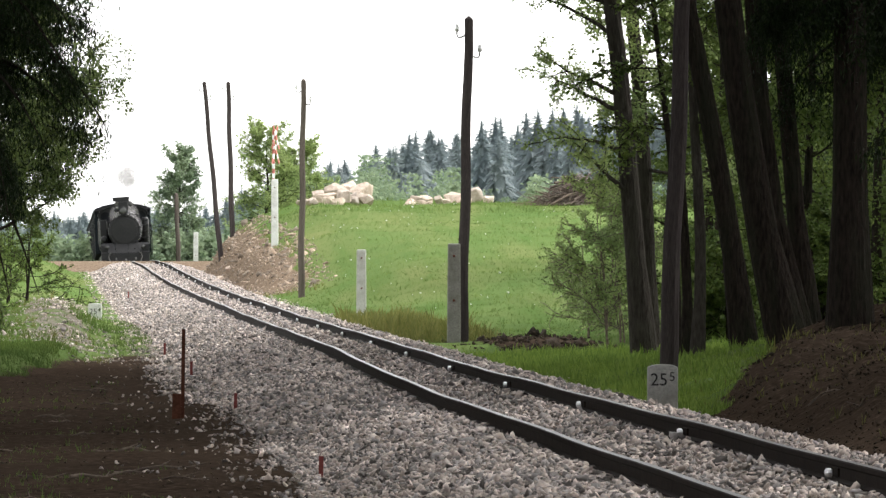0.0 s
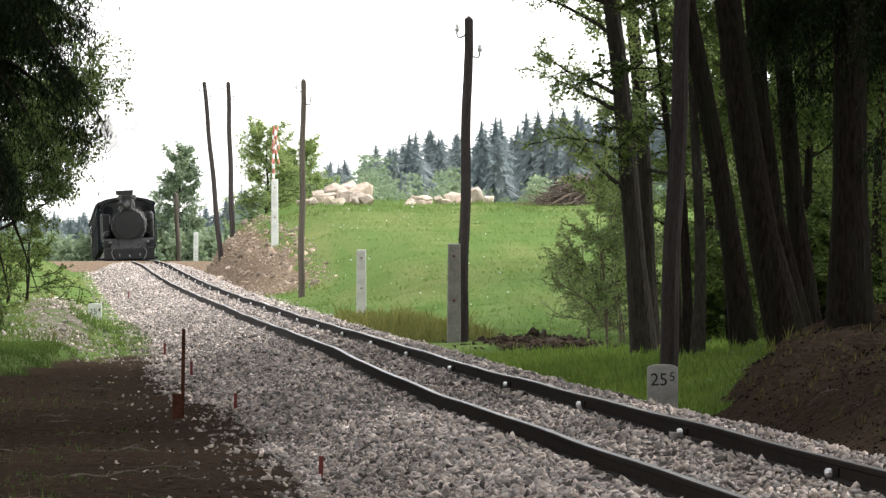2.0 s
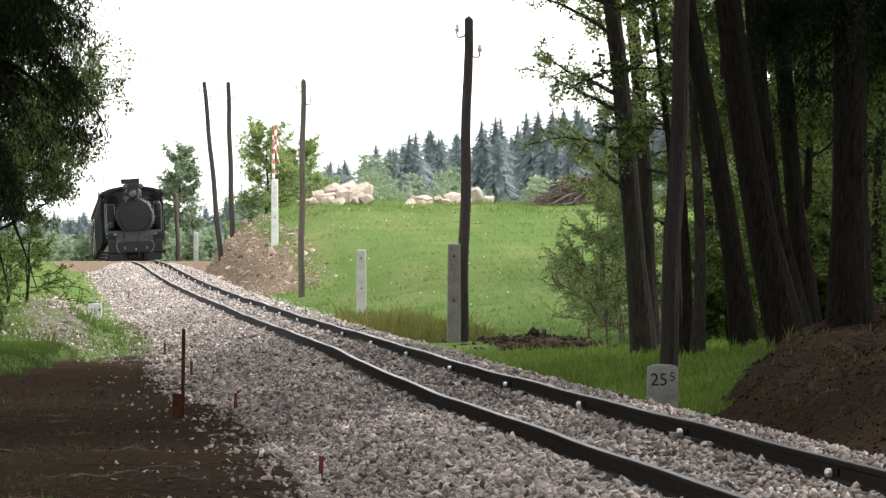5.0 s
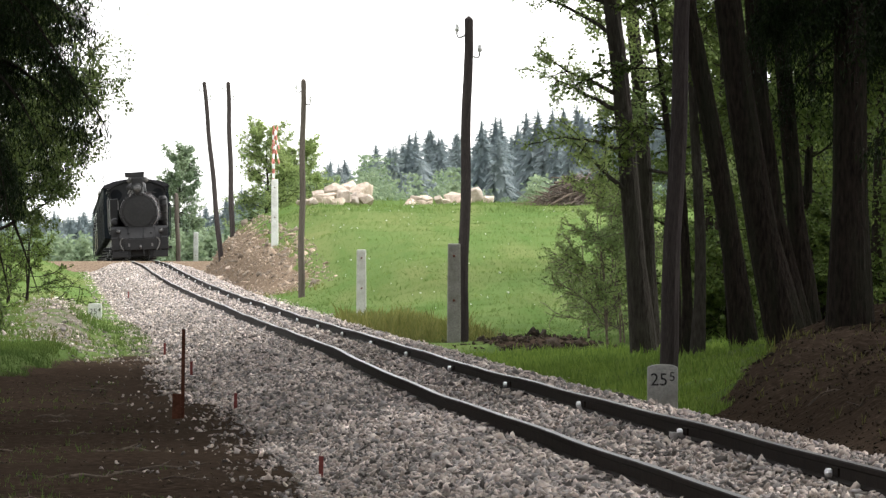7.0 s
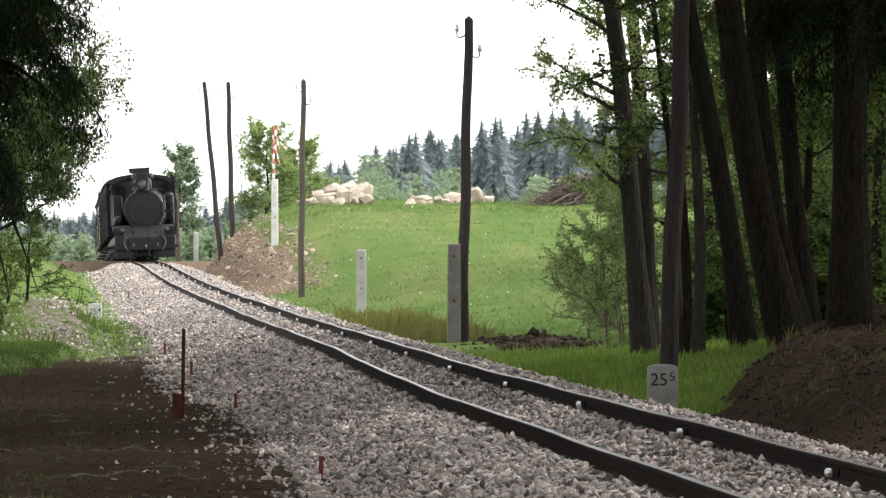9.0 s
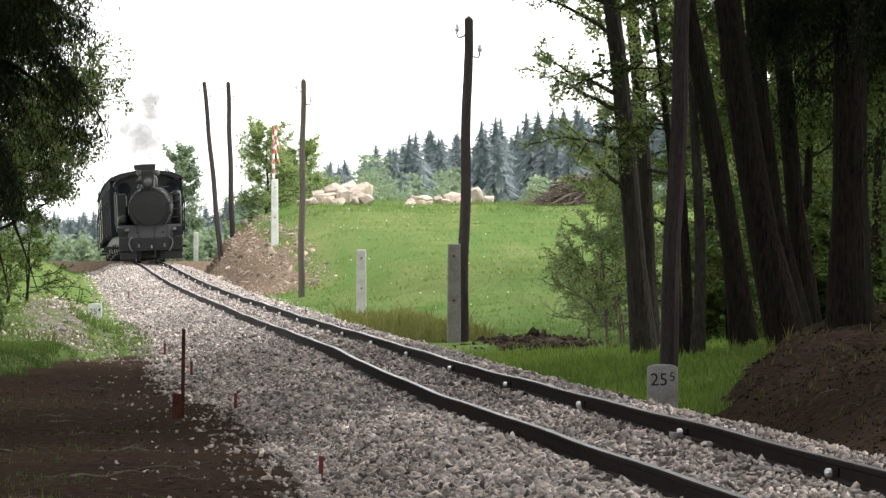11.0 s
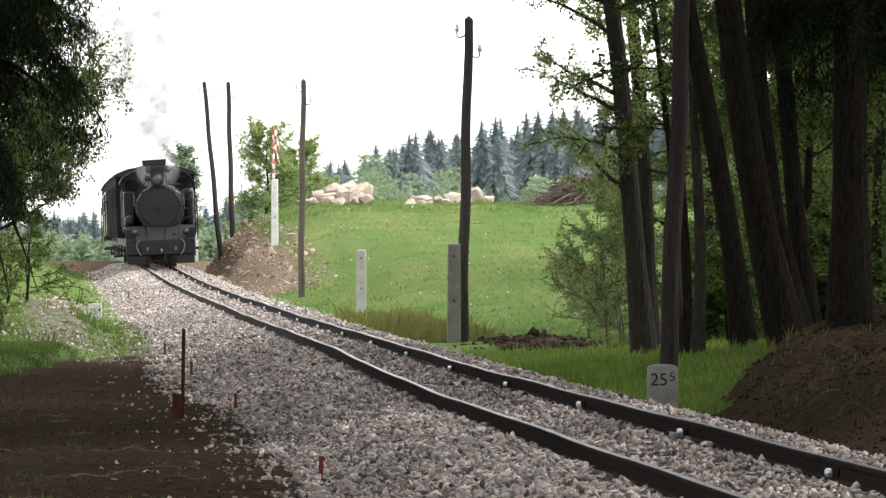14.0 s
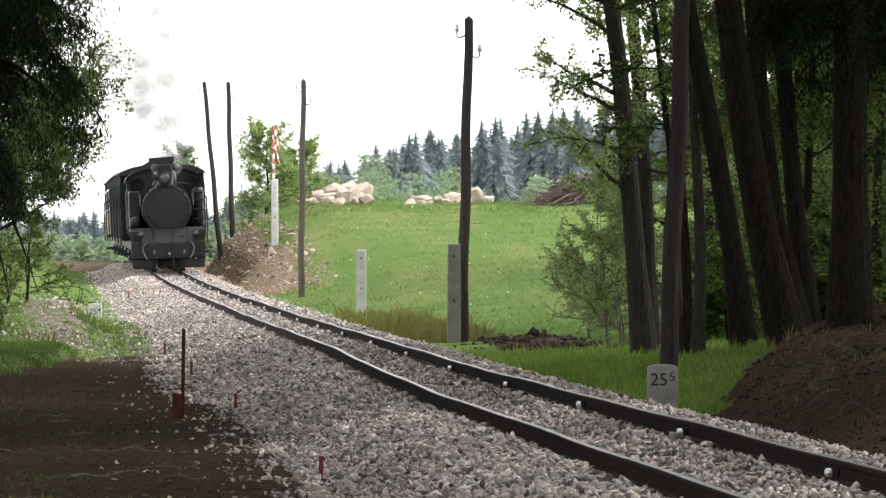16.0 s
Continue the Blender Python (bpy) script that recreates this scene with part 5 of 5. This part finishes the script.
    # side tanks
    for s in (-1, 1):
        part("side_tank", bm_box(min(s * 0.69, s * 0.98), max(s * 0.69, s * 0.98), 2.2, 5.6, 1.18, 2.15, bevel=0.03), M_LOCO, root)
    bm = bmesh.new()
    lathe(bm, [(0.05, 0.75), (0.13, 0.78), (0.15, 0.9), (0.15, 1.7), (0.1, 1.78)], 'Y', 18, (-0.83, 0, 1.33))
    part("air_tank", bm, M_LOCO, root, smooth=True)
    bm = bmesh.new()
    lathe(bm, [(0.1, 1.2), (0.13, 1.25), (0.13, 1.75), (0.15, 1.8), (0.15, 2.1), (0.1, 2.2)], 'Z', 16, (0.84, 1.3, 0))
    part("air_pump", bm, M_LOCO, root, smooth=True)
    for i, zz in enumerate((1.35, 1.6, 1.85, 2.05)):
        part("pump_fin", bm_box(0.7, 0.97, 1.12, 1.2, zz, zz + 0.05, bevel=0.01), M_LOCO, root)
    # cab
    cab = bmesh.new()
    outline = [(-1.0, 1.0), (-1.0, 2.44), (-0.93, 2.57), (-0.45, 2.74), (0.0, 2.79), (0.45, 2.74), (0.93, 2.57), (1.0, 2.44), (1.0, 1.0)]
    extrude_outline(cab, outline, 5.6, 5.66)
    extrude_outline(cab, outline, 7.6, 7.66)
    box(cab, -1.0, -0.95, 5.66, 7.6, 1.0, 1.85)
    box(cab, 0.95, 1.0, 5.66, 7.6, 1.0, 1.85)
    box(cab, -1.0, -0.95, 5.66, 6.0, 1.85, 2.44)
    box(cab, 0.95, 1.0, 5.66, 6.0, 1.85, 2.44)
    box(cab, -1.0, -0.95, 7.3, 7.6, 1.85, 2.44)
    box(cab, 0.95, 1.0, 7.3, 7.6, 1.85, 2.44)
    cab_ob = part("cab", cab, M_LOCO, root)
    for s in (-1, 1):
        bm = bmesh.new()
        lathe(bm, [(0.2, 5.58), (0.2, 5.595)], 'Y', 20, (s * 0.72, 0, 2.3))
        part("cab_window", bm, M_PANE, cab_ob, "round dark cab window")
    roof = bmesh.new()
    arc = [(-1.06, 2.4), (-1.0, 2.54), (-0.8, 2.68), (-0.45, 2.79), (0.0, 2.84), (0.45, 2.79), (0.8, 2.68), (1.0, 2.54), (1.06, 2.4)]
    extrude_outline(roof, arc + [(x * 0.985, z - 0.04) for x, z in arc[::-1]], 5.35, 7.95)
    part("cab_roof", roof, M_LOCO, root)
    for x in (-1.03, 1.03):
        bm = bmesh.new()
        tube(bm, [(x * 0.97, 5.5, 1.1), (x, 5.45, 1.2), (x, 5.45, 2.1), (x * 0.97, 5.5, 2.2)], 0.02, 6)
        part("cab_rail", bm, M_BRASS, root, "pale upright grab rail")
    part("bunker", bm_box(-0.98, 0.98, 7.66, 9.0, 0.95, 2.1, bevel=0.03), M_LOCO, root)
    # lower front: lamps, hand grips, steps, hook
    for x in (-0.72, 0.72):
        bm = bmesh.new()
        lathe(bm, [(0.05, 0.05), (0.085, 0.02), (0.09, -0.14), (0.075, -0.16)], 'Y', 18, (x, 0.02, 1.0))
        ml = part("marker_lamp", bm, M_LOCO, root, smooth=True)
        bm = bmesh.new()
        lathe(bm, [(0.07, -0.16), (0.05, -0.185), (0.01, -0.192)], 'Y', 18, (x, 0.02, 1.0))
        part("lens", bm, M_GLASS, ml, "pale lamp glass", True)
        part("lamp_post", bm_box(x - 0.03, x + 0.03, 0.0, 0.06, 0.76, 0.94, bevel=0.008), M_LOCO, ml)
        s = 1 if x > 0 else -1
        bm = bmesh.new()
        tube(bm, [(s * 0.57, -0.05, 0.78), (s * 0.65, -0.06, 0.72), (s * 0.68, -0.06, 0.6), (s * 0.63, -0.06, 0.45), (s * 0.56, -0.05, 0.34)], 0.022, 8)
        part("hand_grip", bm, M_BRASS, root, "bent pale metal grip")
        part("step_plate", bm_box(min(s * 0.42, s * 0.95), max(s * 0.42, s * 0.95), 0.02, 0.3, 0.1, 0.33, bevel=0.02), M_LOCO, root)
        part("side_plate", bm_box(s * 0.86 - 0.12, s * 0.86 + 0.12, 0.1, 0.5, 0.3, 1.1, bevel=0.02), M_LOCO, root)
        part("rail_guard", bm_box(s * 0.38 - 0.05, s * 0.38 + 0.05, 0.12, 0.18, 0.06, 0.4, bevel=0.01), M_LOCO, root)
        part("cylinder", lathe(bmesh.new(), [(0.05, 0.75), (0.26, 0.78), (0.27, 1.5), (0.05, 1.53)], 'Y', 20, (s * 0.72, 0, 0.62)), M_LOCO, root, smooth=True)
    bm = bmesh.new()
    tube(bm, [(0.02, 0.0, 0.5), (0.02, -0.12, 0.5), (0.02, -0.16, 0.46), (0.02, -0.12, 0.42)], 0.03, 8)
    part("coupling_hook", bm, M_STEEL, root, "worn steel coupling hook")
    bm = bmesh.new()
    tube(bm, [(0.12, -0.02, 0.4), (0.13, -0.05, 0.15)], 0.02, 8)
    part("brake_hose", bm, M_LOCO, root)
    return root


def build_wheelset(r, gauge=GAUGE):
    bm = bmesh.new()
    for s in (-1, 1):
        x = s * gauge / 2
        lathe(bm, [(0.05, x - s * 0.05), (r + 0.025, x - s * 0.05), (r + 0.025, x - s * 0.025), (r, x - s * 0.02), (r, x + s * 0.06), (r * 0.82, x + s * 0.06), (r * 0.8, x + s * 0.03), (0.1, x + s * 0.03), (0.08, x + s * 0.08)], 'X', 24)
    lathe(bm, [(0.06, -gauge / 2), (0.06, gauge / 2)], 'X', 10)
    return mesh_of("wheelset", bm, M_LOCO)


def build_coach(first=True, cream=False):
    """Front end at y = 0, facing -y."""
    L, W = 12.6, 1.14
    root = thing("passenger_coach", pose(0, 0, 0), "cream and green narrow-gauge passenger coach in the train" if cream else "dark green narrow-gauge passenger coach behind the locomotive", "railway coach", "train")
    side = M_CREAM if cream else M_COACH
    part("underframe", bm_box(-0.9, 0.9, 0.1, L - 0.1, 0.55, 0.85, bevel=0.02), M_LOCO, root)
    for y in (2.1, 10.5):
        part("bogie", bm_box(-0.8, 0.8, y - 1.3, y + 1.3, 0.2, 0.56, bevel=0.04), M_LOCO, root)
    part("tool_box", bm_box(-0.95, 0.95, 4.6, 8.0, 0.26, 0.56, bevel=0.03), M_LOCO, root)
    part("step_board", bm_box(-W - 0.06, W + 0.06, 0.05, 0.75, 0.42, 0.5, bevel=0.01), M_LOCO, root)
    part("body", bm_box(-W, W, 0.3, L - 0.3, 0.82, 2.64, bevel=0.04), M_COACH, root)
    for s in (-1, 1):
        part("side_band", bm_box(min(s * W, s * (W + 0.012)), max(s * W, s * (W + 0.012)), 0.4, L - 0.4, 0.9, 1.6), side, root)
        for k in range(9):
            y0 = 0.75 + k * 1.27
            w = part("window", bm_box(min(s * (W - 0.01), s * (W + 0.02)), max(s * (W - 0.01), s * (W + 0.02)), y0, y0 + 0.9, 1.66, 2.35, bevel=0.01), M_WHITE if cream else M_COACH, root)
            part("pane", bm_box(min(s * W, s * (W + 0.025)), max(s * W, s * (W + 0.025)), y0 + 0.06, y0 + 0.84, 1.72, 2.29), M_PANE, w)
        for y in (0.35, L - 0.35):
            bm = bmesh.new()
            tube(bm, [(s * (W + 0.03), y, 0.7), (s * (W + 0.05), y, 1.0), (s * (W + 0.05), y, 1.9), (s * (W + 0.03), y, 2.0)], 0.018, 6)
            part("grab_rail", bm, M_LOCOGREY, root)
    arc = [(-1.2, 2.6), (-1.1, 2.7), (-0.8, 2.81), (-0.4, 2.88), (0, 2.91), (0.4, 2.88), (0.8, 2.81), (1.1, 2.7), (1.2, 2.6)]
    roof = bmesh.new()
    extrude_outline(roof, arc, 0.0, L)
    part("roof", roof, M_ROOF, root)
    for y in (2.5, 6.3, 10.1):
        bm = bmesh.new()
        lathe(bm, [(0.08, 2.84), (0.08, 2.97), (0.14, 2.99), (0.1, 3.05)], 'Z', 12, (0, y, 0))
        part("roof_vent", bm, M_ROOF, root)
    return root


loco = build_locomotive()
coaches = []
for i in range(6):
    coaches.append(build_coach(cream=i >= 4))
LOCO_WHEELS, COACH_WHEELS = [], []
ws = build_wheelset(0.4)
for y in (1.3, 2.5, 3.7, 4.9, 7.2):
    w = new("wheelset", ws)
    w.parent = loco
    LOCO_WHEELS.append((w, y))
ws = build_wheelset(0.33)
for c in coaches:
    for y in (1.5, 2.7, 9.9, 11.1):
        w = new("wheelset", ws)
        w.parent = c
        COACH_WHEELS.append((w, y))


def train_y(t):
    return 450.0 - 9.8 * t


def on_rails(y, base):
    """Pose of a vehicle of that wheelbase whose nose is at y."""
    z0, z1 = float(rail_z(y + 1)), float(rail_z(y + 1 + base))
    return pose(track_x(y), y, z0, math.degrees(math.atan2(z1 - z0, base)), -2.0, YAW)


# ---- smoke and steam ----
def vapour(name, tone, keep):
    m, nt, p = nodes_of(name)
    p.inputs["Base Color"].default_value = (*tone, 1)
    p.inputs["Roughness"].default_value = 1.0
    tc = nt.nodes.new("ShaderNodeTexCoord")
    wisps = ramp_node(nt, noise_node(nt, tc.outputs["Object"], 1.8, 4.0), [(0.3, (0.25, 0.25, 0.25)), (0.68, (1, 1, 1))])
    # dense along the puff's core, thinning out towards its rim
    mid = nt.nodes.new("ShaderNodeVectorMath")
    mid.operation = 'SUBTRACT'
    mid.inputs[1].default_value = (0.5, 0.5, 0.5)
    flat = nt.nodes.new("ShaderNodeVectorMath")
    flat.operation = 'MULTIPLY'
    flat.inputs[1].default_value = (2.0, 0.0, 2.0)
    far = nt.nodes.new("ShaderNodeVectorMath")
    far.operation = 'LENGTH'
    nt.links.new(tc.outputs["Generated"], mid.inputs[0])
    nt.links.new(mid.outputs[0], flat.inputs[0])
    nt.links.new(flat.outputs[0], far.inputs[0])
    body = ramp_node(nt, far.outputs["Value"], [(0.0, (keep, keep, keep)), (0.5, (keep * 0.75,) * 3), (0.88, (0, 0, 0))])
    nt.links.new(mix_node(nt, 1.0, body, wisps, 'MULTIPLY'), p.inputs["Alpha"])
    return m


M_SMOKE = vapour("thin_grey_smoke", (0.45, 0.425, 0.43), 0.8)
M_STEAM = vapour("thin_white_steam", (0.85, 0.85, 0.87), 0.22)


def puff(name, r, seed, material, label):
    """A loose billow of thin overlapping lobes."""
    bm = bmesh.new()
    bmesh.ops.create_icosphere(bm, subdivisions=3, radius=r)
    for v in bm.verts:
        d = v.co.normalized()
        v.co = d * r * (0.9 + 0.2 * noise.noise(d * 1.6 + Vector((seed * 3.7, 0, 0))) + 0.06 * noise.noise(d * 4.2 + Vector((0, seed * 2.1, 0))))
    ob = new(name, mesh_of(name, bm, material, True))
    return tagged(ob, label, "smoke", "smoke of the locomotive")


SMOKE = [(puff("smoke_puff", 0.56 + 0.09 * (i % 4), i, M_SMOKE, "thin grey puff of smoke over the locomotive"), (-0.9 + 0.4 * i) if i < 3 else 9.0 + 0.4 * (i - 3)) for i in range(21)]
STEAM = [(puff("steam_puff", 0.26, 100 + i, M_STEAM, "small white puff of steam beside the cab"), te) for i, te in enumerate((-0.3, 1.5, 1.7, 3.2, 3.4, 3.7, 5.5, 7.6, 10.9, 11.1, 11.3, 12.4, 14.0, 14.2, 14.4, 15.3))]


def puff_rows(start, seed, rise, drift, offset):
    """Rides hidden in the boiler, then is thrown out and left behind."""
    rows = []
    ox, oy, oz = offset
    for k in range(65):
        t = 0.25 * k
        a = t - start
        y0 = train_y(t if a < 0 else start + 0.35 * (1 - math.exp(-a / 0.35)))
        base = Vector((track_x(y0), y0, float(rail_z(y0))))
        if a < 0:
            p = base + Vector((0, 1.6, 1.66))
        else:
            out = min(1.0, a / 0.3)
            p = base + Vector((ox * out - drift * a, 1.6 + (oy - 1.6) * out, 1.66 + (oz - 1.66) * out + rise * a))
        rows.append((t, Matrix.Translation(p) @ Euler((0.0, 0.15 * a + 0.6 * seed, 0.0)).to_matrix().to_4x4()))
    return rows


def motions():
    times = [0.5 * k for k in range(33)]
    walk(loco, [(t, on_rails(train_y(t), 7.0)) for t in times])
    for i, c in enumerate(coaches):
        off = 9.6 + i * 13.2
        walk(c, [(t, on_rails(train_y(t) + off, 10.0)) for t in times])
    for i, (ob, start) in enumerate(SMOKE):
        walk(ob, puff_rows(start, i, 0.95 + 0.25 * (i * 0.618 % 1), -0.1 + 0.7 * (i * 0.7548 % 1), (0.22 * math.sin(i * 2.4), 1.15 + 0.3 * math.cos(i * 1.7), 3.15)))
    for i, (ob, start) in enumerate(STEAM):
        walk(ob, puff_rows(start, i, 1.7, 0.25, (0.75 + 0.12 * math.sin(i * 3.0), 3.5, 2.75 + 0.1 * math.cos(i * 2.0))))
    steps = [k / 30 for k in range(481)]
    for w, y in LOCO_WHEELS:
        walk(w, [(t, pose(0, y, 0.4, math.degrees(9.8 * t / 0.4))) for t in steps])
    for w, y in COACH_WHEELS:
        walk(w, [(t, pose(0, y, 0.33, math.degrees(9.8 * t / 0.33))) for t in steps])


motions()
